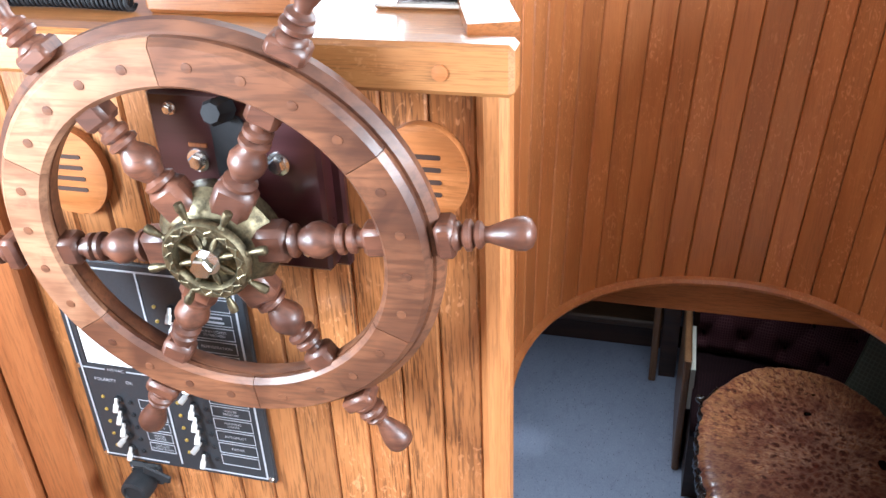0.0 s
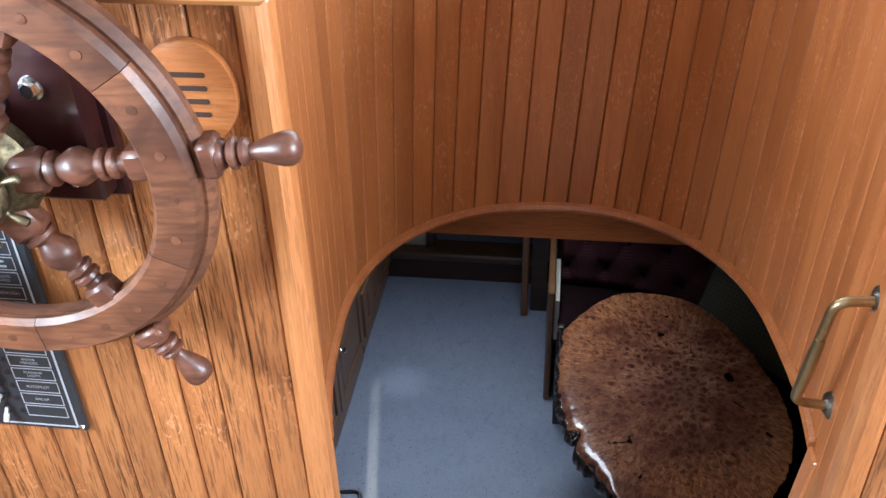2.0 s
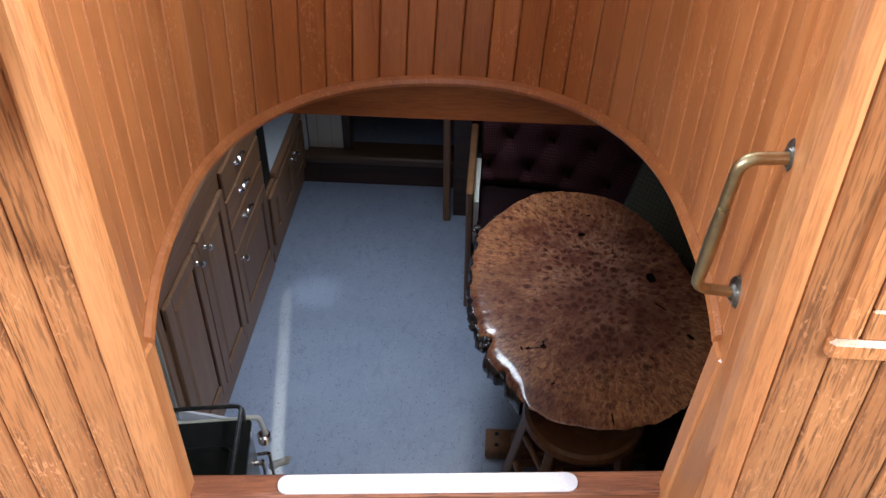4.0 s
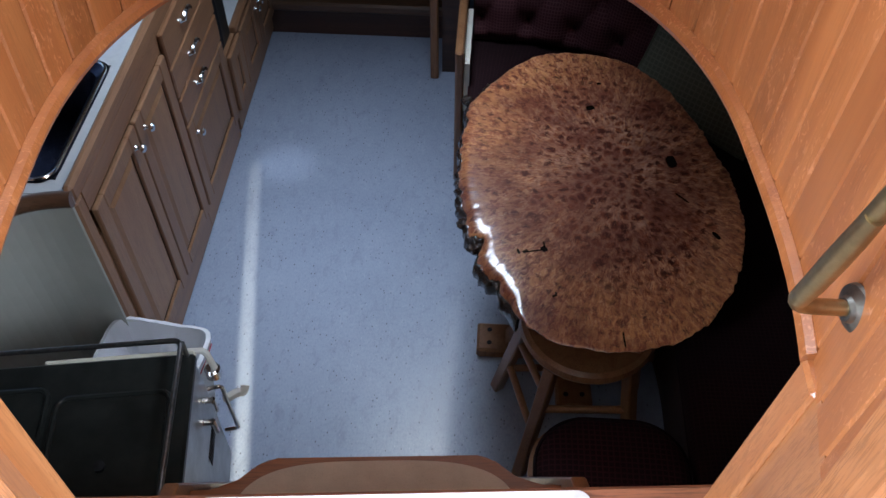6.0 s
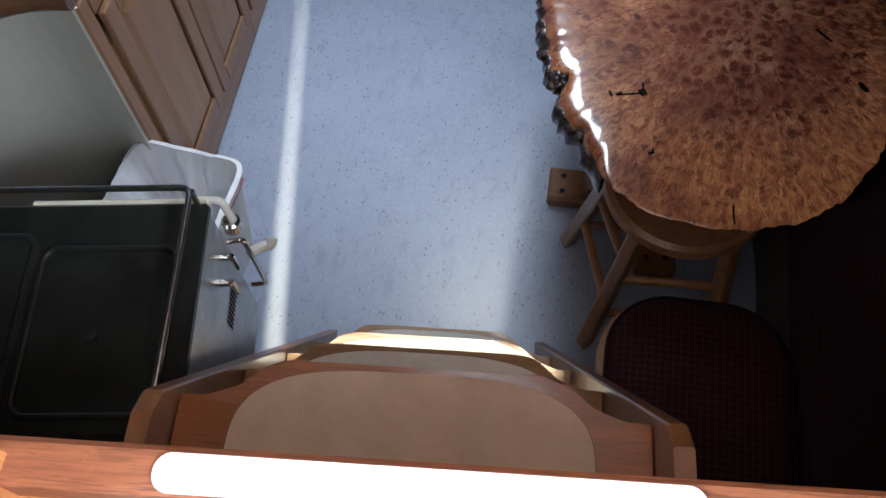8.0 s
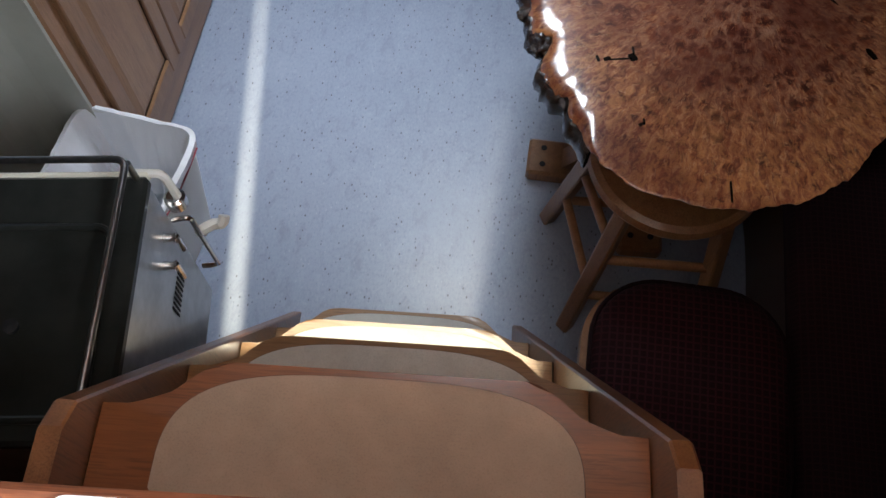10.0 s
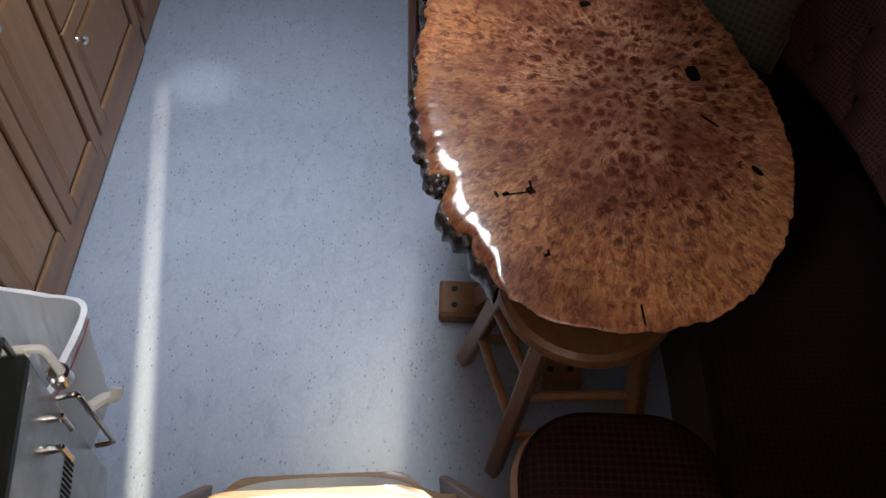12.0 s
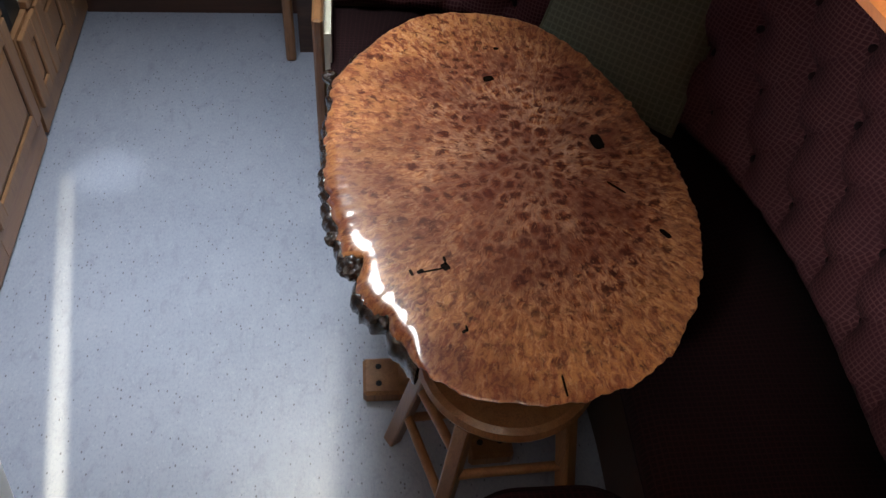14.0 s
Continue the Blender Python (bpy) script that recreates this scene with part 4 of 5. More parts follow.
def framed_door():
    d = empty("locker_door", "framed oak locker door in the bulkhead boarding", "door", at=(0.434, 0, 1.842))
    part("frame", boxes((0, 0.60, -0.013, 0.008, 0, 0.030), (0, 0.60, -0.013, 0.008, 0.50, 0.53), (0, 0.030, -0.013, 0.008, 0.0302, 0.4998), (0.57, 0.60, -0.013, 0.008, 0.0302, 0.4998), bevel=0.006), oak_z, d, "moulded oak frame")
    part("rail", boxes((0.031, 0.569, -0.010, 0.008, 0.031, 0.075), (0.031, 0.569, -0.010, 0.008, 0.455, 0.499), (0.031, 0.078, -0.010, 0.008, 0.0752, 0.4548), (0.522, 0.569, -0.010, 0.008, 0.0752, 0.4548), bevel=0.003), oak_z, d)
    part("panel", boxes((0.079, 0.521, -0.004, 0.006, 0.076, 0.454)), oak_z, d)


framed_door()


# ================================================================ companionway ladder
def ladder():
    L = empty("companionway_ladder", "oak companionway ladder with padded treads leading down to the saloon", "ladder", at=(-0.082, 0.327, 0), rz=4.6)
    rise, going = 0.277, 0.1325

    def centre(z):
        return -0.0129 * (1.108 - z) / rise

    def half_width(z):
        return 0.2905 - 0.0075 * (1.108 - z) / rise

    def front_edge(z):
        return -0.040 + (1.108 - z) * 0.478

    for sg in (-1, 1):
        bm = bmesh.new()
        rows = []
        for z in (0.0, 0.3, 0.6, 0.9, 1.10, 1.165, 1.185):
            x, y = centre(z) + sg * half_width(z), front_edge(z) - (0.022 if z > 1.18 else 0)
            x1 = x + sg * 0.024
            rows.append([bm.verts.new(p) for p in ((x, y - 0.003, z), (x + sg * 0.003, y, z), (x1 - sg * 0.003, y, z), (x1, y - 0.003, z), (x1, y - 0.13, z), (x, y - 0.13, z))])
        for a, b in zip(rows, rows[1:]):
            for k in range(6):
                bm.faces.new((a[k], a[(k + 1) % 6], b[(k + 1) % 6], b[k]))
        bm.faces.new(rows[0])
        bm.faces.new(rows[-1])
        part("stringer", bm, ladder_side, L)
    for k in range(4):
        z = 1.108 - rise * k
        nose = going * k
        c, hw = centre(z), half_width(z) - 0.001

        def front(u):
            s = min(1.0, max(0.0, (abs(u) - 0.56) / 0.30))
            return nose - 0.052 * s * s * (3 - 2 * s)

        us = [-1 + 2 * i / 40 for i in range(41)]
        bm = bmesh.new()
        slab(bm, [(c + hw * u, front(u)) for u in us][::-1] + [(c - hw, nose - 0.165), (c + hw, nose - 0.165)], z - 0.030, z, 0.004, 2)
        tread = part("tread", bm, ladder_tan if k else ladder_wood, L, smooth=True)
        bm = bmesh.new()
        w = 0.221
        half = [(c + w * math.copysign(abs(math.cos(a)) ** 0.62, math.cos(a)), nose - 0.125 + 0.116 * abs(math.sin(a)) ** 0.66) for a in (math.pi * i / 36 for i in range(37))]
        slab(bm, half + [(c - w, nose - 0.138), (c - w * 0.95, nose - 0.152), (c + w * 0.95, nose - 0.152), (c + w, nose - 0.138)], z + 0.0005, z + 0.004)
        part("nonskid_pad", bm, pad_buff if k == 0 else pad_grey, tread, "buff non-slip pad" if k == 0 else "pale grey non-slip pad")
        bm = bmesh.new()
        add_tube(bm, [(x, y, z + 0.001) for x, y in half], 0.0016, 5)
        part("pad_edge", bm, caulk, tread, "dark glued edge of the pad", True)
    return L


ladder()


# ================================================================ galley
def cup_pull(parent, x, y, z):
    bm = bmesh.new()
    for k in range(9):
        a = math.pi * k / 8
        add_rod(bm, (x, y + 0.036 * math.cos(a), z - 0.002), (x + 0.020, y + 0.030 * math.cos(a), z + 0.002 + 0.018 * math.sin(a)), 0.0065, 0.004, 8)
    add_tube(bm, [(x + 0.012, y + 0.034 * math.cos(math.pi * k / 10), z + 0.017 * math.sin(math.pi * k / 10)) for k in range(11)], 0.007, 8)
    part("cup_pull", bm, chrome, parent, "bright metal cup pull", True)


def knob(parent, x, y, z):
    part("knob", lathe([(0.009, 0), (0.006, 0.004), (0.005, 0.012), (0.011, 0.017), (0.013, 0.022), (0.010, 0.027), (0, 0.028)], 16, pose(x, y, z, 0, 90)), chrome, parent, "bright round knob", True)


FACE = -0.903


def door_front(parent, y0, y1, z0, z1, name="door"):
    """A framed door with a raised panel, proud of the cabinet face."""
    f, t = 0.052, 0.016
    x0, x1 = FACE, FACE + t
    d = part(name, boxes((x0, x1, y0, y0 + f, z0, z1), (x0, x1, y1 - f, y1, z0, z1), (x0, x1, y0 + f, y1 - f, z0, z0 + f), (x0, x1, y0 + f, y1 - f, z1 - f, z1), bevel=0.003), cab_wood, parent, "framed oak door")
    bm = boxes((x0, x0 + 0.006, y0 + f, y1 - f, z0 + f, z1 - f))
    i = 0.026
    a = [(x0 + 0.006, y0 + f + 0.004, z0 + f + 0.004), (x0 + 0.006, y1 - f - 0.004, z0 + f + 0.004), (x0 + 0.006, y1 - f - 0.004, z1 - f - 0.004), (x0 + 0.006, y0 + f + 0.004, z1 - f - 0.004)]
    b = [(x0 + 0.014, y0 + f + i, z0 + f + i), (x0 + 0.014, y1 - f - i, z0 + f + i), (x0 + 0.014, y1 - f - i, z1 - f - i), (x0 + 0.014, y0 + f + i, z1 - f - i)]
    va, vb = [bm.verts.new(p) for p in a], [bm.verts.new(p) for p in b]
    bm.faces.new(vb)
    for k in range(4):
        bm.faces.new((va[k], va[(k + 1) % 4], vb[(k + 1) % 4], vb[k]))
    part("raised_panel", bm, cab_wood, d)
    # dark strips round the panel draw the shadow of its groove
    g = 0.004
    part("groove_shadow", boxes((x0 + 0.0061, x0 + 0.0075, y0 + f, y0 + f + g, z0 + f, z1 - f), (x0 + 0.0061, x0 + 0.0075, y1 - f - g, y1 - f, z0 + f, z1 - f), (x0 + 0.0061, x0 + 0.0075, y0 + f + g, y1 - f - g, z0 + f, z0 + f + g), (x0 + 0.0061, x0 + 0.0075, y0 + f + g, y1 - f - g, z1 - f - g, z1 - f)), caulk, d, "dark strip for the shadow in the groove")
    return d


def sink_cabinet():
    c = empty("sink_cabinet", "oak galley cabinet with two framed doors under the sink", "cabinet", "galley cabinets")
    part("body", boxes((-1.70, FACE - 0.001, 1.061, 1.728, 0.02, 0.70)), cab_wood, c)
    part("stile", boxes((FACE - 0.03, FACE + 0.004, 1.052, 1.095, 0.02, 0.86), bevel=0.006), cab_wood, c)
    part("plinth_rail", boxes((FACE - 0.02, FACE + 0.003, 1.096, 1.728, 0.02, 0.115)), cab_wood_y, c)
    part("top_rail", boxes((FACE - 0.02, FACE + 0.003, 1.096, 1.728, 0.795, 0.862)), cab_wood_y, c)
    for y0, y1, yk in ((1.104, 1.418, 1.384), (1.424, 1.725, 1.470)):
        d = door_front(c, y0, y1, 0.122, 0.79)
        knob(d, FACE + 0.016, yk, 0.735)


def drawer_cabinet():
    c = empty("drawer_cabinet", "oak galley cabinet with three drawers above a door", "cabinet", "galley cabinets")
    part("body", boxes((-1.70, FACE - 0.001, 1.730, 2.216, 0.02, 0.86)), cab_wood, c)
    part("rail", boxes((FACE - 0.02, FACE + 0.003, 1.731, 2.216, 0.02, 0.115)), cab_wood_y, c)
    for z0, z1 in ((0.725, 0.845), (0.605, 0.717), (0.492, 0.597)):
        d = part("drawer", boxes((FACE, FACE + 0.016, 1.741, 2.206, z0, z1), bevel=0.004), cab_wood_y, c, "plain oak drawer front")
        cup_pull(d, FACE + 0.016, 1.935, (z0 + z1) / 2 + 0.0)
    d = door_front(c, 1.741, 2.206, 0.122, 0.484)
    knob(d, FACE + 0.016, 1.798, 0.42)


def low_cabinet():
    c = empty("low_cabinet", "low oak cabinet with a pale grey laminate top", "cabinet", "galley cabinets")
    part("body", boxes((-1.70, FACE - 0.001, 2.249, 2.933, 0.02, 0.375)), cab_wood, c)
    part("top", boxes((-1.70, FACE - 0.02, 2.396, 2.933, 0.376, 0.396)), counter_white, c, "pale grey laminate top")
    part("edge", boxes((FACE - 0.019, FACE + 0.012, 2.396, 2.933, 0.372, 0.405), bevel=0.006), cab_wood_y, c)
    d = door_front(c, 2.259, 2.420, 0.11, 0.365)
    for y0, y1, yk in ((2.429, 2.672, 2.648), (2.681, 2.923, 2.705)):
        d = door_front(c, y0, y1, 0.11, 0.365)
        knob(d, FACE + 0.016, yk, 0.315)
    return c


def cabin_heater():
    h = empty("cabin_heater", "tall black enamelled heater standing on the low cabinet", "heater", at=(-0.95, 2.325, 0.376))
    part("case", boxes((-0.20, 0.035, -0.08, 0.068, 0.0, 0.62), bevel=0.008), black_enamel, h)
    part("edge", boxes((0.036, 0.042, -0.078, -0.04, 0.02, 0.60), bevel=0.002), black_plastic, h)


sink_cabinet()
drawer_cabinet()
low_cabinet()
cabin_heater()


def worktop():
    w = empty("worktop", "pale grey laminate worktop with an oak edge", "worktop")
    X0, X1, S = -1.70, -0.925, (-1.42, -0.958, 1.104, 1.541)
    part("top", boxes((X0, X1, S[3], 2.230, 0.862, 0.890), (X0, X1, 1.057, S[2], 0.862, 0.890), (S[1], X1, S[2], S[3], 0.862, 0.890), (X0, S[0], S[2], S[3], 0.862, 0.890)), counter_white, w)
    part("fiddle", boxes((-0.924, -0.898, 1.057, 2.230, 0.858, 0.912), bevel=0.009), cab_wood_y, w, "raised rounded oak edge")
    curve = bend([(-0.900, 1.055, 0), (-1.02, 1.042, 0), (-1.16, 0.900, 0), (-1.20, 0.72, 0), (-1.20, 0.62, 0)], 0.09, 6)
    bm = bmesh.new()
    add_tube(bm, [(p.x, p.y - 0.006, 0.885) for p in curve], 0.021, 10)
    part("end_edge", bm, wood("edge_brown", (0.20, 0.10, 0.05), (0.13, 0.06, 0.03), "x", 0.35, 0.3, 0.0), w, "rounded brown wooden end edge", True)
    bm = bmesh.new()
    top = [(p.x, p.y) for p in curve]
    slab(bm, top + [(-1.70, 0.62), (-1.70, 1.055)], 0.862, 0.889)
    part("end_top", bm, counter_white, w)


worktop()
curve = [Vector((p.x, p.y)) for p in bend([(-0.905, 1.049, 0), (-1.05, 1.047, 0), (-1.165, 0.910, 0), (-1.195, 0.72, 0), (-1.195, 0.08, 0)], 0.09, 6)]
tagged(part("wall_galley_end", path_wall(curve, -0.006, 0.006, 0.0, 0.862), grey_panel), "plain grey-green laminate end panel of the galley", "wall", **STRUCT)


def sink():
    s = empty("sink", "dark stainless steel galley sink set into the worktop", "sink", at=(-1.19, 1.323, 0.89))
    bm = bmesh.new()
    o = [round_rect(-0.235, 0.235, -0.235, 0.235, 0.05), round_rect(-0.222, 0.222, -0.222, 0.222, 0.045), round_rect(-0.205, 0.205, -0.205, 0.205, 0.05), round_rect(-0.175, 0.175, -0.175, 0.175, 0.06)]
    zs = (0.002, 0.006, -0.01, -0.16)
    rows = [[bm.verts.new((x, y, z)) for x, y in ring] for ring, z in zip(o, zs)]
    n = len(rows[0])
    for a, b in zip(rows, rows[1:]):
        for k in range(n):
            bm.faces.new((a[k], a[(k + 1) % n], b[(k + 1) % n], b[k]))
    bm.faces.new(rows[-1])
    part("bowl", bm, sink_metal, s, smooth=True)
    part("drain", lathe([(0.035, -0.1595), (0.035, -0.156), (0.012, -0.157), (0, -0.158)], 20), black_plastic, s)
    bm = bmesh.new()
    add_tube(bm, [(x, y, 0.006) for x, y in round_rect(-0.226, 0.226, -0.226, 0.226, 0.045)], 0.005, 6, True)
    part("rim", bm, chrome, s, "bright polished rim", True)


sink()


def galley_stove():
    s = empty("galley_stove", "stainless marine stove with a black lid and a steel guard rail", "stove", at=(-0.510, 0.645, 0.02), rz=9)
    part("body", boxes((-0.55, 0, -0.40, 0, 0.43, 0.835), bevel=0.004), steel, s)
    part("plinth", boxes((-0.55, -0.15, -0.40, -0.03, -0.02, 0.429)), black_plastic, s, "dark recessed plinth")
    lid = part("lid", boxes((-0.552, 0.004, -0.403, 0.003, 0.836, 0.860), bevel=0.006), black_enamel, s, "black enamelled lid")
    for x0, x1, y0, y1 in ((-0.255, -0.035, -0.37, -0.085), (-0.51, -0.275, -0.37, -0.060)):
        bm = bmesh.new()
        add_tube(bm, [(x, y, 0.861) for x, y in round_rect(x0, x1, y0, y1, 0.025)], 0.006, 8, True)
        part("moulded_edge", bm, black_enamel, lid, smooth=True)
    part("burner_cap", lathe([(0.010, 0.860), (0.011, 0.868), (0, 0.870)], 14, pose(-0.15, -0.24, 0)), black_plastic, lid)
    bm = bmesh.new()
    add_tube(bm, bend([(-0.02, -0.40, 0.835), (-0.02, -0.385, 0.910), (-0.012, 0.0, 0.910), (-0.54, 0.0, 0.910), (-0.54, -0.01, 0.84)], 0.02, 5), 0.0055, 10)
    add_rod(bm, (-0.012, -0.004, 0.84), (-0.012, -0.004, 0.905), 0.005)
    part("guard_rail", bm, steel_dark, s, "bent steel guard rail", True)
    part("side_strip", boxes((-0.30, 0.002, 0.0035, 0.012, 0.838, 0.858), bevel=0.003), cream, s, "cream enamel side strip")
    bm = bmesh.new()
    add_tube(bm, bend([(-0.02, 0.012, 0.85), (0.02, 0.012, 0.85), (0.032, 0.0, 0.80)], 0.012, 5), 0.007, 8)
    part("bracket", bm, plastic_white, s, smooth=True)
    part("clamp", lathe([(0.017, 0), (0.017, 0.022), (0.012, 0.026), (0, 0.026)], 18, pose(0.026, 0.0, 0.775)), chrome, s, "chromed clamp ring", True)
    for k, y in enumerate((-0.045, -0.085)):
        part("tap", lathe([(0.008, 0), (0.006, 0.014), (0.009, 0.02), (0, 0.022)], 12, pose(0.0, y, 0.745 - 0.02 * k, 0, 90)), chrome, s, smooth=True)
        bm = bmesh.new()
        box(bm, 0.018, 0.026, y - 0.005, y + 0.005, 0.70 - 0.02 * k, 0.755 - 0.02 * k, bevel=0.003)
        part("tap_lever", bm, chrome, s)
    bm = bmesh.new()
    add_tube(bm, bend([(0.0, 0.0, 0.72), (0.03, 0.005, 0.72), (0.032, 0.012, 0.52), (0.0, 0.012, 0.515)], 0.01, 4), 0.005, 8)
    part("door_bar", bm, chrome, s, "bright steel door bar", True)
    bm = bmesh.new()
    pts = bend([(0.026, 0.010, 0.655), (0.050, 0.036, 0.640), (0.064, 0.032, 0.640), (0.067, 0.045, 0.650)], 0.010, 4)
    add_tube(bm, pts, 0.010, 8)
    part("latch_lever", bm, plastic_white, s, "white plastic latch lever", True)
    for k in range(9):
        y = -0.055 - 0.009 * k
        part("slot", boxes((0.0005, 0.0015, y - 0.003, y + 0.001, 0.615, 0.655)), black_plastic, s)


galley_stove()


def waste_bin():
    b = empty("waste_bin", "white plastic waste bin lined with a thin white bag", "bin", at=(-0.812, 0.928, 0), rz=-6)
    lo, hi, H = round_rect(-0.095, 0.088, -0.080, 0.100, 0.03), round_rect(-0.138, 0.142, -0.118, 0.112, 0.035), 0.40
    bm = bmesh.new()
    inner = round_rect(-0.134, 0.138, -0.114, 0.108, 0.033)
    innerlo = round_rect(-0.091, 0.084, -0.076, 0.096, 0.028)
    rows = [[bm.verts.new((x, y, z)) for x, y in r] for r, z in ((lo, 0.0), (hi, H), (inner, H), (innerlo, 0.006))]
    n = len(lo)
    for p, q in zip(rows, rows[1:]):
        for k in range(n):
            bm.faces.new((p[k], p[(k + 1) % n], q[(k + 1) % n], q[k]))
    bm.faces.new(rows[0])
    bm.faces.new(rows[-1])
    part("shell", bm, bin_shell, b, smooth=True)
    bm = bmesh.new()
    hi = round_rect(-0.138, 0.142, -0.118, 0.112, 0.035, 8)
    hi = [tuple(p) for p in resample([Vector(p) for p in hi] + [Vector(hi[0])], 0.008)]
    outer = [(0.004 + 0.004 * (k / 9), H - 0.028 + 0.028 * k / 9, 0.003) for k in range(10)]
    fall = [(-0.004 - 0.085 * k / 15, H + 0.004 - 0.30 * k / 15, 0.004 + 0.036 * (k / 15) ** 0.8) for k in range(16)]
    rows = []
    for j, (off, z, wob) in enumerate(outer + fall):
        ring = []
        for k, (x, y) in enumerate(hi):
            d = Vector((x, y)).normalized()
            w = wob * (1.6 * noise.noise(Vector((x * 16, y * 16, z * 5))) + 0.6 * noise.noise(Vector((x * 45 + 3, y * 45, z * 9))) + 0.15 * noise.noise(Vector((x * 140, y * 140, z * 50))))
            lip = 0.004 * noise.noise(Vector((x * 14, y * 14, 8.0))) * max(0.0, 1 - abs(z - H) / 0.08)
            hem = 0.010 * noise.noise(Vector((x * 12, y * 12, 2.0))) if j == 0 else 0.0
            o = max(off + w, 0.003) if j < 10 else min(off + w, -0.004 - 0.065 * max(0.0, H - z) / H)
            ring.append(bm.verts.new((x + d.x * o, y + d.y * o, z + lip + hem)))
        rows.append(ring)
    n = len(hi)
    for p, q in zip(rows, rows[1:]):
        for k in range(n):
            bm.faces.new((p[k], p[(k + 1) % n], q[(k + 1) % n], q[k]))
    bm.faces.new(rows[-1])
    part("bag", bm, liner, b, "thin crumpled white bag folded over the rim", True)
    bm = bmesh.new()
    add_tube(bm, [(0.150 - 0.01 * math.sin(math.pi * t), -0.095 + 0.175 * t, H - 0.014 - 0.03 * math.sin(math.pi * t)) for t in (k / 10 for k in range(11))], 0.0022, 6)
    part("drawstring", bm, mat("red_string", (0.45, 0.10, 0.12), 0.6), b, "faded red drawstring", True)


waste_bin()

# ================================================================ forward end of the saloon
tagged(part("post", boxes((-0.176, -0.142, 2.637, 2.672, 0, 1.95), bevel=0.006), stool_wood), "slim upright oak post on the saloon floor", "post", **STRUCT)
door = tagged(part("door_1", boxes((-0.875, -0.702, 2.985, 3.012, 0.173, 1.9)), cream), "cream painted boarded door beyond the step", "door", **STRUCT)
groove = worn_metal("cream_shade", (0.55, 0.52, 0.42), (0.5, 0.47, 0.38), 0.6, 0.0, 8)
for x in (-0.83, -0.76):
    part("groove_strip", boxes((x, x + 0.004, 2.980, 2.9845, 0.176, 1.88)), groove, door)
tagged(part("trim_jamb", boxes((-0.700, -0.656, 2.965, 3.035, 0.173, 1.95), bevel=0.005), dark_wood), "dark stained door jamb", "trim", **STRUCT)
tagged(part("wall_locker", boxes((-0.130, -0.050, 2.69, 3.4, 0.0, 1.95)), dark_wood), "dark stained locker side behind the post", "wall", **STRUCT)
tagged(part("wall_cabin_port", boxes((-1.75, -0.88, 2.955, 2.983, 0.0, 1.95)), white_paint), "white painted partition at the forward end of the galley", "wall", **STRUCT)


# ================================================================ dinette
def oval(a, b, n, p, f0=0.0, f1=90.0, cx=0.0, cy=1.05):
    out = []
    for k in range(n + 1):
        f = radians(f0 + (f1 - f0) * k / n)
        out.append(Vector((cx + a * math.cos(f) ** (2 / p) if math.cos(f) > 1e-6 else cx, cy + b * math.sin(f) ** (2 / p) if math.sin(f) > 1e-6 else cy)))
    return out


def settee_line(off):
    """Plan of the curved settee, off metres outside the foot of its backrest."""
    arc = oval(1.085 + off, 1.27 + off, 60, 2.2)
    return [Vector((1.085 + off, 0.10 + 0.95 * k / 20)) for k in range(20)] + arc


def uv_from(me, fn):
    uv = me.uv_layers.new(name="weave")
    for loop in me.loops:
        uv.data[loop.index].uv = fn(loop.vertex_index)


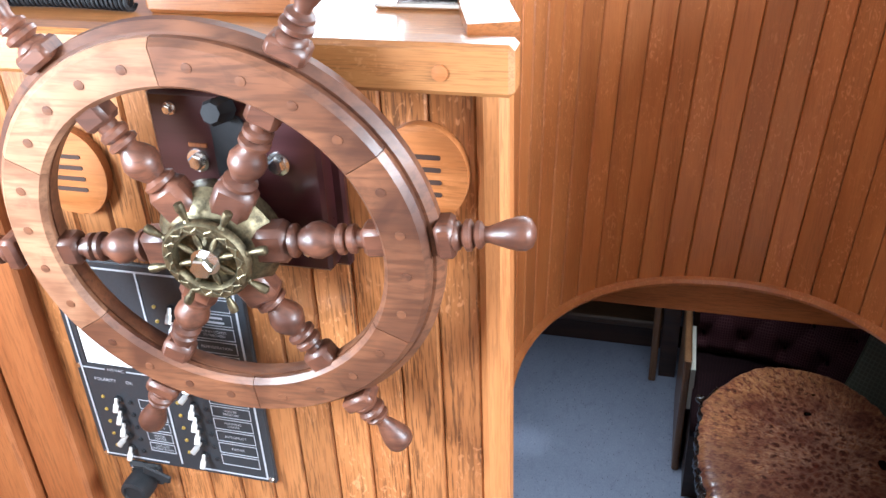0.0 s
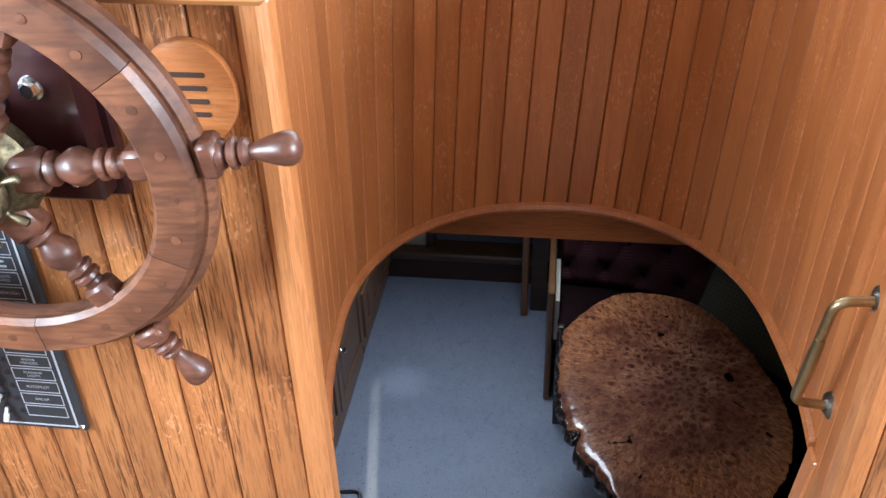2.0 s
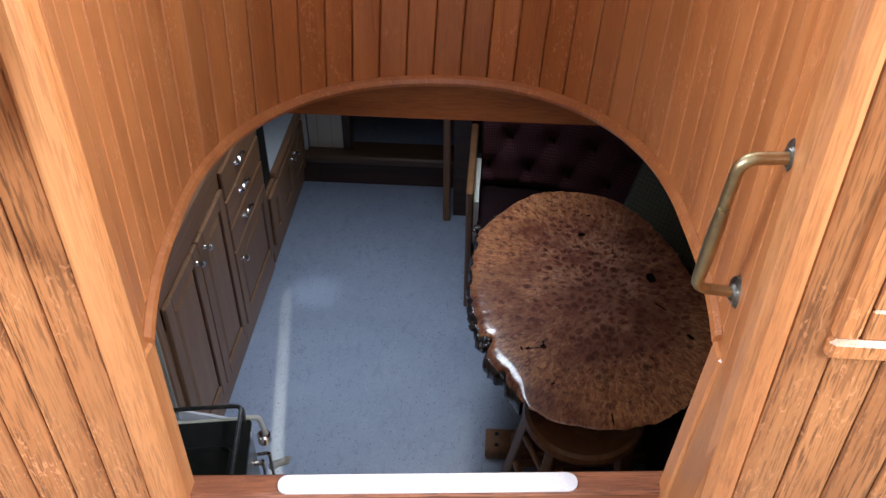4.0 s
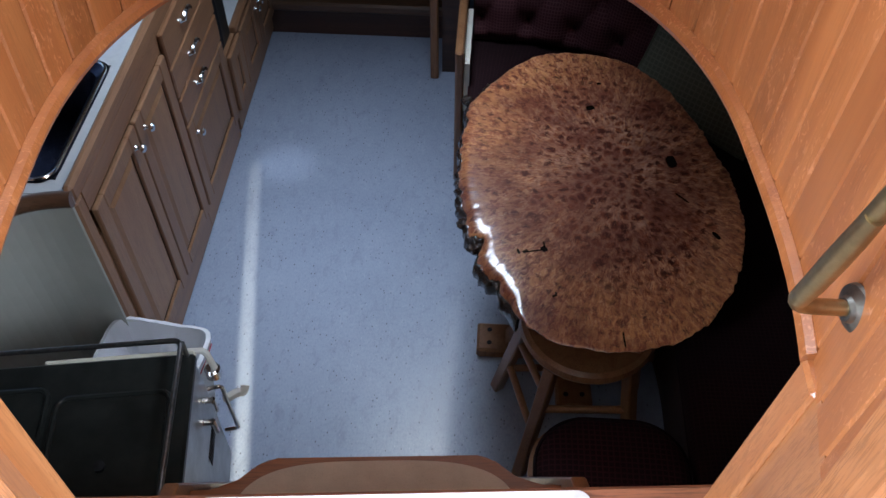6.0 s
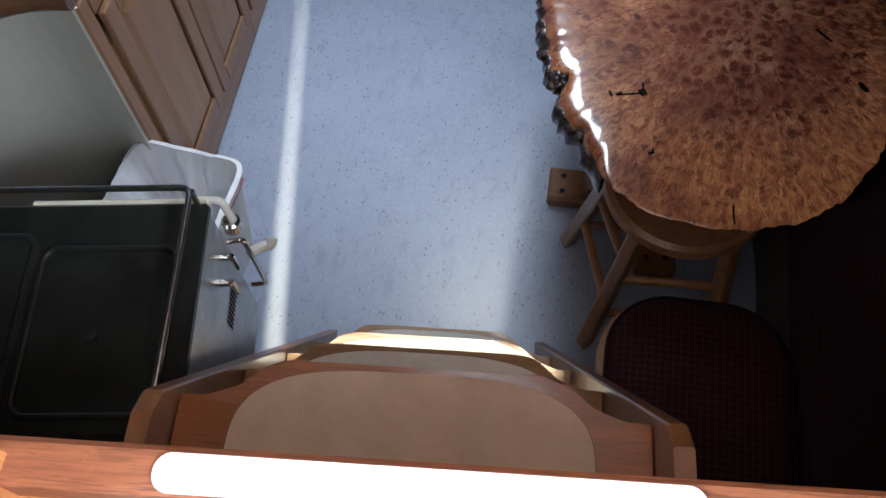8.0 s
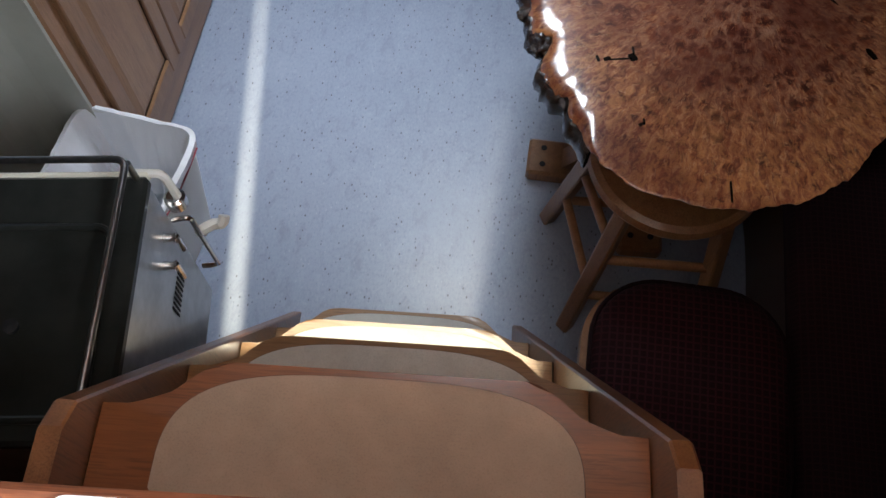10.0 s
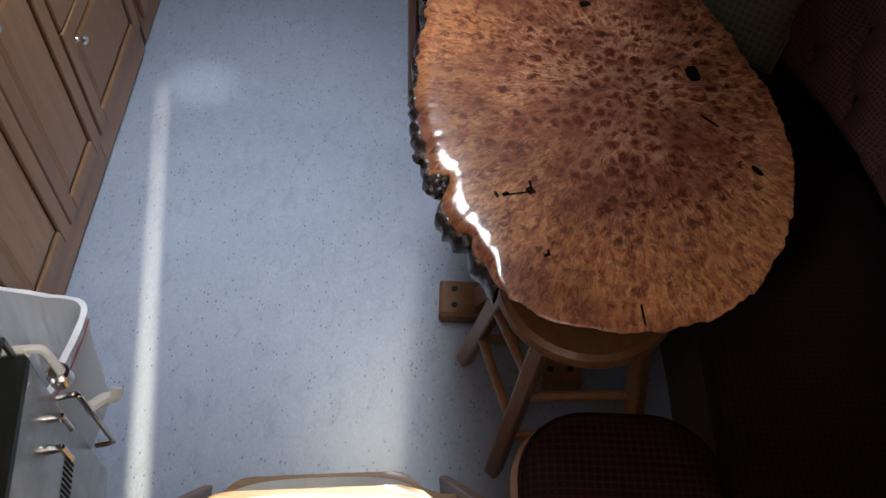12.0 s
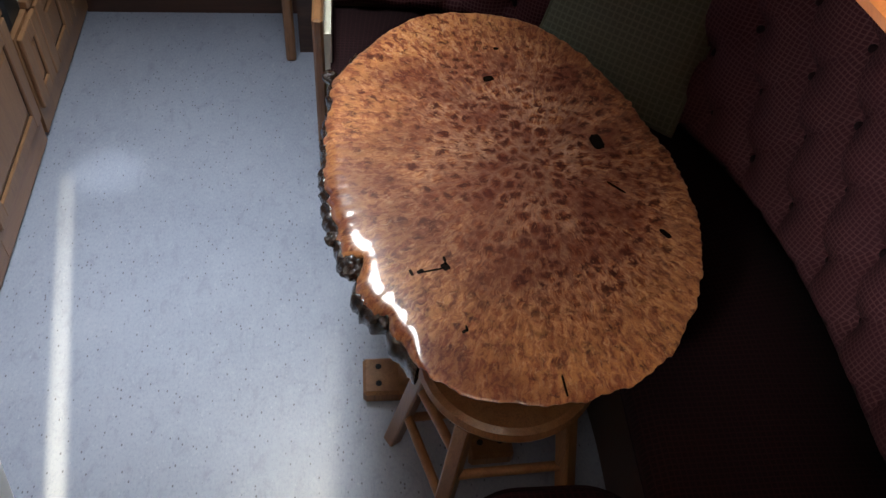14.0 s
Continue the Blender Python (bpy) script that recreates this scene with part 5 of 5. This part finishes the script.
def settee():
    s = empty("settee", "curved dinette settee in burgundy checked cloth with a buttoned back", "settee", at=(0.9, 1.8, 0))
    T = Matrix.Translation((-0.9, -1.8, 0))
    foot = settee_line(0.02)

    def band(a, b, z0, z1):
        bm = bmesh.new()
        rows = [[bm.verts.new((*p, z0)), bm.verts.new((*q, z0)), bm.verts.new((*q, z1)), bm.verts.new((*p, z1))] for p, q in zip(a, b)]
        for r0, r1 in zip(rows, rows[1:]):
            for k in range(4):
                bm.faces.new((r0[k], r0[(k + 1) % 4], r1[(k + 1) % 4], r1[k]))
        bm.faces.new(rows[0])
        bm.faces.new(rows[-1])
        return turn_bm(bm, T)

    part("base", band(settee_line(-0.43), foot, 0, 0.345), dark_wood, s, "dark wooden settee base")

    # seat cushion with a rolled front edge
    prof = [(-0.43, 0.347), (-0.465, 0.365), (-0.477, 0.40), (-0.465, 0.435), (-0.43, 0.452), (-0.20, 0.458), (0.0, 0.450), (0.02, 0.347)]
    lines = [settee_line(o) for o, _ in prof]
    verts, faces, uvs = [], [], []
    m, n = len(lines[0]), len(prof)
    length = 0.0
    for i in range(m):
        if i:
            length += (lines[5][i] - lines[5][i - 1]).length
        for j in range(n):
            verts.append((*lines[j][i], prof[j][1]))
            uvs.append((length, prof[j][0]))
    for i in range(m - 1):
        for j in range(n):
            faces.append((i * n + j, i * n + (j + 1) % n, (i + 1) * n + (j + 1) % n, (i + 1) * n + j))
    faces += [tuple(range(n)), tuple(range((m - 1) * n, m * n))]
    me = bpy.data.meshes.new("seat_cushion")
    me.from_pydata(verts, [], faces)
    me.transform(T)
    # cloth colour darkened for the shade on the seat
    me.materials.append(burgundy_shaded)
    uv_from(me, lambda v: uvs[v])
    for p in me.polygons:
        p.use_smooth = True
    new("seat_cushion", me).parent = s

    # buttoned backrest
    base = settee_line(0.0)
    even = resample(base, 0.0125)
    rows = 40
    H, lean = 0.56, 0.15
    verts, faces, uvs, buttons = [], [], [], []
    du, dv = 0.165, 0.125
    for i, p in enumerate(even):
        d = (even[min(i + 1, len(even) - 1)] - even[max(i - 1, 0)]).normalized()
        o = Vector((d.y, -d.x))
        u = i * 0.0125
        for j in range(rows + 1):
            v = H * j / rows
            best = 9.0
            for r in range(-1, 6):
                c0 = 0.085 + r * dv
                sh = (r % 2) * du / 2
                k = round((u - sh) / du)
                for kk in (k - 1, k, k + 1):
                    best = min(best, math.hypot(u - (kk * du + sh), (v - c0)))
            dep = 0.024 * math.exp(-(best / 0.034) ** 2) + 0.015 * math.exp(-(best / 0.075) ** 2)
            crease = abs(((u / du + (v - 0.085) / (2 * dv)) % 1) - 0.5)
            crease2 = abs(((u / du - (v - 0.085) / (2 * dv)) % 1) - 0.5)
            dep += 0.010 * (math.exp(-((0.5 - crease) / 0.06) ** 2) + math.exp(-((0.5 - crease2) / 0.06) ** 2))
            roll = 0.05 * max(0.0, (0.06 - v) / 0.06) ** 2 + 0.05 * max(0.0, (v - H + 0.06) / 0.06) ** 2
            q = p + o * (lean * v / H + dep + roll - 0.05)
            verts.append((q.x, q.y, 0.452 + v))
            uvs.append((u, v))
    w = rows + 1
    for i in range(len(even) - 1):
        for j in range(rows):
            faces.append((i * w + j, (i + 1) * w + j, (i + 1) * w + j + 1, i * w + j + 1))
    me = bpy.data.meshes.new("backrest")
    me.from_pydata(verts, [], faces)
    me.transform(T)
    me.materials.append(burgundy)
    uv_from(me, lambda v: uvs[v])
    for p in me.polygons:
        p.use_smooth = True
    back = new("backrest", me)
    back.parent = s
    back["label"] = "deep-buttoned burgundy checked backrest"
    L = len(even) * 0.0125
    bme = None
    for r in range(0, 4):
        k = 0
        while True:
            u = k * du + (r % 2) * du / 2
            k += 1
            if u > L - 0.03:
                break
            i = min(len(even) - 2, max(1, int(u / 0.0125)))
            j = min(rows, int((0.085 + r * dv) / H * rows))
            c = Vector(verts[i * w + j]) + Vector((-0.9, -1.8, 0))
            if bme is None:
                bm = bmesh.new()
                bmesh.ops.create_icosphere(bm, subdivisions=2, radius=0.011)
                ob = part("button", bm, burgundy_shaded, back, smooth=True)
                bme = ob.data
            else:
                ob = new("button", bme)
                ob.parent = back
            ob.matrix_basis = Matrix.Translation(c)
    part("back_shell", band(settee_line(0.20), settee_line(0.24), 0.0, 1.04), dark_wood, s)
    part("back_cap", band(settee_line(0.10), settee_line(0.25), 1.041, 1.065), dark_wood, s)
    part("end_panel", turn_bm(boxes((-0.045, -0.016, 2.035, 2.56, 0.0, 0.60), bevel=0.006), T), stool_wood, s, "oak end panel of the settee")
    part("end_lining", turn_bm(boxes((-0.0155, 0.004, 2.045, 2.36, 0.346, 0.55)), T), cream, s, "cream painted inner lining")


settee()


def scatter_cushion():
    n = 22
    verts, faces, uvs = [], [], []
    for sgn in (1, -1):
        for i in range(n + 1):
            for j in range(n + 1):
                a, b = 2 * i / n - 1, 2 * j / n - 1
                e = (1 - a * a) * (1 - b * b)
                x = 0.225 * a * (1 - 0.05 * (1 - b * b))
                y = 0.225 * b * (1 - 0.05 * (1 - a * a))
                verts.append((x, y, sgn * (0.075 * e ** 0.42 + 0.004 * noise.noise(Vector((a * 3, b * 3, sgn))))))
                uvs.append((x, y))
    w = n + 1
    for s in (0, 1):
        for i in range(n):
            for j in range(n):
                k = s * w * w + i * w + j
                faces.append((k, k + w, k + w + 1, k + 1) if s == 0 else (k, k + 1, k + w + 1, k + w))
    me = bpy.data.meshes.new("scatter_cushion")
    me.from_pydata(verts, [], faces)
    me.materials.append(green_cloth)
    uv_from(me, lambda v: uvs[v])
    for p in me.polygons:
        p.use_smooth = True
    ob = tagged(new("scatter_cushion", me), "dark green honeycomb cushion leaning on the settee back", "cushion")
    up = Vector((0.33, 0.42, 0.84)).normalized()
    wide = Vector((-0.80, 0.60, 0)).normalized()
    wide = (wide - up * wide.dot(up)).normalized()
    nrm = wide.cross(up)
    mm = Matrix((wide, up, nrm)).transposed().to_4x4()
    mm.translation = Vector((0.775, 1.965, 0.655))
    ob.matrix_world = mm
    b2 = bmesh.new()
    rim = [(0.225 * a * (1 - 0.05 * (1 - b * b)), 0.225 * b * (1 - 0.05 * (1 - a * a)), 0) for a, b in
           [(-1 + 2 * k / 20, -1) for k in range(20)] + [(1, -1 + 2 * k / 20) for k in range(20)] + [(1 - 2 * k / 20, 1) for k in range(20)] + [(-1, 1 - 2 * k / 20) for k in range(20)]]
    add_tube(b2, rim, 0.006, 6, True)
    part("piping", b2, green_cloth, ob, smooth=True)


scatter_cushion()


def table_radius(a):
    """Outline of the slab from its middle: a broad oval, clipped on one shoulder, gnawed by bark on the long side."""
    ax, by, p = 0.372, 0.552, 2.35
    r = (abs(math.cos(a) / ax) ** p + abs(math.sin(a) / by) ** p) ** (-1 / p)
    d = math.degrees(a) % 360

    def bump(c, w):
        x = (d - c + 180) % 360 - 180
        return math.exp(-(x / w) ** 2)

    r *= 1 - 0.13 * bump(50, 28) - 0.045 * bump(20, 14) + 0.055 * bump(142, 20) - 0.055 * bump(212, 15) - 0.05 * bump(238, 12) + 0.022 * bump(332, 20)
    wild = min(1.0, max(0.0, (d - 108) / 14)) * min(1.0, max(0.0, (292 - d) / 14))
    r -= wild * (0.045 * bump(217.5, 2.8) + 0.024 * bump(235, 2.6) + 0.012 * bump(150, 4) - 0.012 * bump(213, 6))
    r += wild * (0.006 * noise.noise(Vector((d * 0.16, 3.1, 0))) + 0.0035 * noise.noise(Vector((d * 0.5, 7.7, 0))) + 0.0028 * noise.noise(Vector((d * 1.7, 1.7, 0))))
    r += 0.006 * noise.noise(Vector((d * 0.22, 2.2, 0))) + 0.0045 * noise.noise(Vector((d * 0.55, 4.4, 0))) + 0.002 * noise.noise(Vector((d * 1.3, 9.1, 0)))
    return r, wild


def burl_table():
    t = empty("burl_table", "glossy burl wood slab table with a live bark edge", "table", at=(0.368, 1.365, 0))
    n = 540
    bm = bmesh.new()
    rings = []
    plan = [table_radius(2 * math.pi * k / n) for k in range(n)]
    mild = [sum(plan[(k + i) % n][0] for i in range(-9, 10)) / 19 for k in range(n)]
    # inset and height of each ring, by the sawn edge and by the live edge, and how far it follows the eased plan
    for sawn, sz, live, lz, ease in ((0.100, 0.650, 0.06, 0.645, 0.0), (0.055, 0.662, 0.024, 0.652, 0.0), (0.020, 0.690, 0.018, 0.690, 0.0), (0.003, 0.711, 0.009, 0.7015, 0.1),
                                     (0.002, 0.7150, 0.013, 0.7075, 0.4), (0.004, 0.7166, 0.022, 0.7125, 0.7), (0.010, 0.7170, 0.035, 0.7155, 0.9), (0.024, 0.7170, 0.056, 0.7170, 1.0)):
        ring = []
        for k in range(n):
            a, d = 2 * math.pi * k / n, 360.0 * k / n
            bk = plan[k][1] * min(1.0, max(0.0, (248 - d) / 6))
            rr = plan[k][0] * (1 - ease * bk) + mild[k] * ease * bk - sawn * (1 - bk) - live * bk
            ring.append(bm.verts.new((rr * math.cos(a), rr * math.sin(a), sz * (1 - bk) + lz * bk + (0.0017 * bk * noise.noise(Vector((k * 0.24, live * 90, 6.0))) if 0.01 < live < 0.04 and sz > 0.7 else 0.0))))
        rings.append(ring)
    for p, q in zip(rings, rings[1:]):
        for k in range(n):
            bm.faces.new((p[k], p[(k + 1) % n], q[(k + 1) % n], q[k]))
    inner = rings[-1]
    for f in (0.9, 0.6, 0.3):
        ring = [bm.verts.new((v.co.x * f, v.co.y * f, 0.717)) for v in rings[-1]]
        for k in range(n):
            bm.faces.new((inner[k], inner[(k + 1) % n], ring[(k + 1) % n], ring[k]))
        inner = ring
    bm.faces.new(inner)
    bm.faces.new(rings[0][::-1])
    part("tabletop", bm, burl_wood, t, "maple burl top under thick clear resin", True)
    # live edge: ragged bark all along the aisle side
    bm = bmesh.new()
    k0, k1 = int(n * 108 / 360), int(n * 246 / 360)
    sec = 12
    rows = []
    for k in range(k0, k1 + 1):
        a = 2 * math.pi * k / n
        r, wild = table_radius(a)
        row = []
        for j in range(sec):
            f = 2 * math.pi * j / sec
            w = noise.noise(Vector((k * 0.32, j * 0.9, 0.3))) + 0.6 * noise.noise(Vector((k * 0.9, j * 1.7, 2.3))) + 0.35 * noise.noise(Vector((k * 2.3, j * 2.9, 5.1)))
            thick = (0.011 + 0.007 * max(0.0, noise.noise(Vector((k * 0.07, 0.2, 5.0)))) * 2) * wild + 0.002
            rr = r - 0.012 + (thick + 0.006 * w * wild) * math.cos(f)
            zz = 0.672 + (0.030 + 0.007 * w) * math.sin(f)
            row.append(bm.verts.new((rr * math.cos(a), rr * math.sin(a), min(zz, 0.7155))))
        rows.append(row)
    for p, q in zip(rows, rows[1:]):
        for j in range(sec):
            bm.faces.new((p[j], p[(j + 1) % sec], q[(j + 1) % sec], q[j]))
    edge = part("bark_edge", bm, bark, t, "dark knobbly varnished bark edge", True)
    edge.data.set_sharp_from_angle(angle=math.pi)
    for a, r, s in ((216.8, 0.388, 0.026), (214.5, 0.380, 0.016), (234.5, 0.428, 0.022), (231.5, 0.432, 0.016), (238, 0.437, 0.014), (137.5, 0.485, 0.018), (205, 0.383, 0.017)):
        bm = bmesh.new()
        bmesh.ops.create_icosphere(bm, subdivisions=4, radius=s)
        for v in bm.verts:
            v.co *= 1 + 0.28 * noise.noise(v.co * 90) + 0.12 * noise.noise(v.co * 220)
            v.co.z *= 0.8
        part("bark_knob", turn_bm(bm, Matrix.Translation((r * math.cos(radians(a)), r * math.sin(radians(a)), 0.69))), bark, t, smooth=True)
    # resin-filled voids in the top
    for x, y, w, h, rot in ((0.231, 0.086, 0.013, 0.023, 8), (-0.119, -0.262, 0.008, 0.009, 30), (-0.119, -0.247, 0.0025, 0.010, 10), (-0.146, -0.271, 0.024, 0.0022, 12), (-0.166, -0.273, 0.007, 0.0045, 30), (-0.183, -0.275, 0.003, 0.008, 20), (0.020, 0.305, 0.012, 0.009, 20),
                            (-0.096, -0.414, 0.006, 0.003, 30), (-0.092, -0.408, 0.002, 0.007, 10), (0.317, -0.187, 0.006, 0.014, 35), (0.245, -0.055, 0.022, 0.0025, -45), (0.062, -0.535, 0.002, 0.022, 4), (0.05, 0.42, 0.006, 0.004, 0)):
        bm = bmesh.new()
        ring = [(w * (1 + 0.25 * noise.noise(Vector((k * 0.9, x * 30, y * 30)))) * math.copysign(abs(math.cos(2 * math.pi * k / 20)) ** 0.6, math.cos(2 * math.pi * k / 20)),
                 h * (1 + 0.25 * noise.noise(Vector((k * 0.9, y * 30, 4)))) * math.copysign(abs(math.sin(2 * math.pi * k / 20)) ** 0.6, math.sin(2 * math.pi * k / 20))) for k in range(20)]
        slab(bm, ring, 0.7165, 0.7176)
        part("resin_void", turn_bm(bm, pose(x - 0.022, 0.958 * y - 0.004, 0, 0, 0, rot)), resin_dark, t, "dark resin-filled void")
    # pedestal with a splayed, bolted foot
    part("pedestal", lathe([(0.07, 0.03), (0.055, 0.10), (0.05, 0.30), (0.055, 0.55), (0.10, 0.63), (0.12, 0.645)], 20, pose(0.0, -0.065, 0)), stool_wood, t, smooth=True)
    for ang, ln in ((180, 0.275), (3, 0.285), (93, 0.30), (273, 0.22)):
        foot = part("foot", turn_bm(boxes((0.0, ln + 0.02, -0.055, 0.055, 0.0, 0.045), bevel=0.008), pose(0.0, -0.065, 0, 0, 0, ang)), stool_wood, t, "bolted oak foot plate")
        bm = bmesh.new()
        a = [bm.verts.new(p) for p in ((0.0, -0.03, 0.045), (ln - 0.07, -0.03, 0.045), (0.0, -0.03, 0.32))]
        b = [bm.verts.new(p) for p in ((0.0, 0.03, 0.045), (ln - 0.07, 0.03, 0.045), (0.0, 0.03, 0.32))]
        bm.faces.new(a)
        bm.faces.new(b)
        for k in range(3):
            bm.faces.new((a[k], a[(k + 1) % 3], b[(k + 1) % 3], b[k]))
        part("brace", turn_bm(bm, pose(0.0, -0.065, 0, 0, 0, ang)), stool_wood, t)
        for y in (-0.025, 0.025):
            part("bolt", turn_bm(lathe([(0.008, 0.0451), (0.008, 0.0465), (0.004, 0.047), (0, 0.0465)], 12, pose(ln - 0.02, y, 0)), pose(0.0, -0.065, 0, 0, 0, ang)), black_plastic, foot)


burl_table()


def wooden_stool():
    c = Vector((0.362, 1.045, 0))
    s = empty("stool", "round-seated oak stool pushed under the table", "stool", at=c)
    part("seat", lathe([(0.0, 0.478), (0.155, 0.478), (0.178, 0.484), (0.183, 0.497), (0.178, 0.512), (0.165, 0.518), (0.150, 0.514), (0.10, 0.508), (0.0, 0.506)], 48), stool_wood, s, smooth=True)
    splay = (((-0.220, 0.095), (-0.160, 0.004)), ((-0.150, -0.198), (-0.094, -0.128)), ((0.165, -0.185), (0.105, -0.115)), ((0.205, 0.115), (0.140, 0.045)))
    tops = []
    for low, high in splay:
        lo, hi = Vector((*low, 0)), Vector((*high, 0.478))
        tops.append((lo, hi))
        m = along(lo, hi)
        bm = bmesh.new()
        box(bm, -0.017, 0.017, -0.017, 0.017, 0.004, (hi - lo).length, bevel=0.004)
        part("leg", turn_bm(bm, m), stool_wood, s)
    for k in range(4):
        for hh in ((0.33, 0.64) if k % 2 else (0.43, 0.78)):
            a = tops[k][0].lerp(tops[k][1], hh)
            b = tops[(k + 1) % 4][0].lerp(tops[(k + 1) % 4][1], hh)
            bm = bmesh.new()
            add_rod(bm, a, b, 0.011, seg=10)
            part("rung", bm, stool_wood, s, smooth=True)


wooden_stool()


def padded_chair():
    s = empty("dining_chair", "wooden dining chair with a burgundy woven seat pad", "chair", at=(0.430, 0.555, 0))
    rings = [(0.0, 0.415), (0.0, 0.44), (0.010, 0.462), (0.035, 0.475), (0.09, 0.482)]
    verts, faces, uvs = [], [], []
    base = round_rect(-0.205, 0.165, -0.23, 0.235, 0.13, 10)
    n = len(base)
    for off, z in rings:
        for x, y in base:
            L = math.hypot(x, y)
            verts.append((x * (1 - off / L), y * (1 - off / L), z))
            uvs.append((x * (1 - off / L), y * (1 - off / L)))
    for i in range(len(rings) - 1):
        for k in range(n):
            faces.append((i * n + k, i * n + (k + 1) % n, (i + 1) * n + (k + 1) % n, (i + 1) * n + k))
    faces += [tuple(range((len(rings) - 1) * n, len(rings) * n)), tuple(range(n))[::-1]]
    me = bpy.data.meshes.new("seat_pad")
    me.from_pydata(verts, [], faces)
    me.materials.append(burgundy_chair_shaded)
    uv_from(me, lambda v: uvs[v])
    for p in me.polygons:
        p.use_smooth = True
    pad = new("seat_pad", me)
    pad.parent = s
    bm = bmesh.new()
    add_tube(bm, [(x * 1.003, y * 1.003, 0.446) for x, y in base], 0.005, 6, True)
    part("piping", bm, burgundy_shaded, pad, smooth=True)
    bm = bmesh.new()
    slab(bm, round_rect(-0.220, 0.172, -0.24, 0.245, 0.135, 10), 0.375, 0.414, 0.008, 2)
    part("seat_frame", bm, stool_wood, s, smooth=True)
    for x, y in ((-0.15, 0.17), (0.12, 0.17), (0.12, -0.18), (-0.15, -0.18)):
        bm = bmesh.new()
        add_lathe(bm, [(0.014, 0.0), (0.020, 0.2), (0.018, 0.376)], 12, along((x * 1.12, y * 1.12, 0), (x, y, 0.376)))
        part("leg", bm, stool_wood, s, smooth=True)


padded_chair()

# ================================================================ boarding, board by board
BW = 0.058
me = plank_mesh("plank", BW - 0.0012, 0.009, 2.464 - SOLE_Z)
me.materials.append(oak_z)
for par, x0, x1 in ((wall_p, -1.092, -0.409), (wall_s, 0.389, 1.33)):
    k = 0
    while x0 + (k + 1) * BW <= x1 + BW * 0.5:
        ob = new("plank", me)
        ob.parent = par
        xx = x1 - (k + 0.5) * BW if par is wall_p else x0 + (k + 0.5) * BW
        ob.matrix_basis = Matrix.Translation((xx, 0.009, SOLE_Z))
        k += 1
step_len = WELL_LEN / N_WELL
LEAN = 0.047


def well_at(s):
    """A point of the well's plan at s metres along it, and its outward normal."""
    d = min(max(s / step_len, 0.0), N_WELL - 0.001)
    k = min(int(d), len(WELL_EVEN) - 2)
    a, b = WELL_EVEN[k], WELL_EVEN[k + 1]
    t = (b - a).normalized()
    return a.lerp(b, min(d - k, 1.0)), Vector((-t.y, t.x))


def leaning_board(s0):
    """One upright board of the well wall, raked along the curve, with eased long edges."""
    z0, z1, gap = RIM_Z, WELL_TOP - 0.02, 0.0008
    verts, faces = [], []
    for i in range(5):
        f = i / 4
        z, lo, hi = z0 + (z1 - z0) * f, s0 + LEAN * f + gap, s0 + step_len + LEAN * f - gap
        for s, out in ((lo, 0.0025), (lo + 0.0025, 0.0), (hi - 0.0025, 0.0), (hi, 0.0025), (hi, 0.0095), (lo, 0.0095)):
            p, o = well_at(s)
            p = p + o * (0.001 + out)
            verts.append((p.x, p.y, z))
    for i in range(4):
        for k in range(6):
            a, b = i * 6 + k, i * 6 + (k + 1) % 6
            faces.append((a, b, b + 6, a + 6))
    faces += [tuple(range(6))[::-1], tuple(range(24, 30))]
    me = bpy.data.meshes.new("plank")
    me.from_pydata(verts, [], faces)
    me.materials.append(oak_well)
    return me


for k in range(-1, N_WELL):
    new("plank", leaning_board(k * step_len)).parent = well
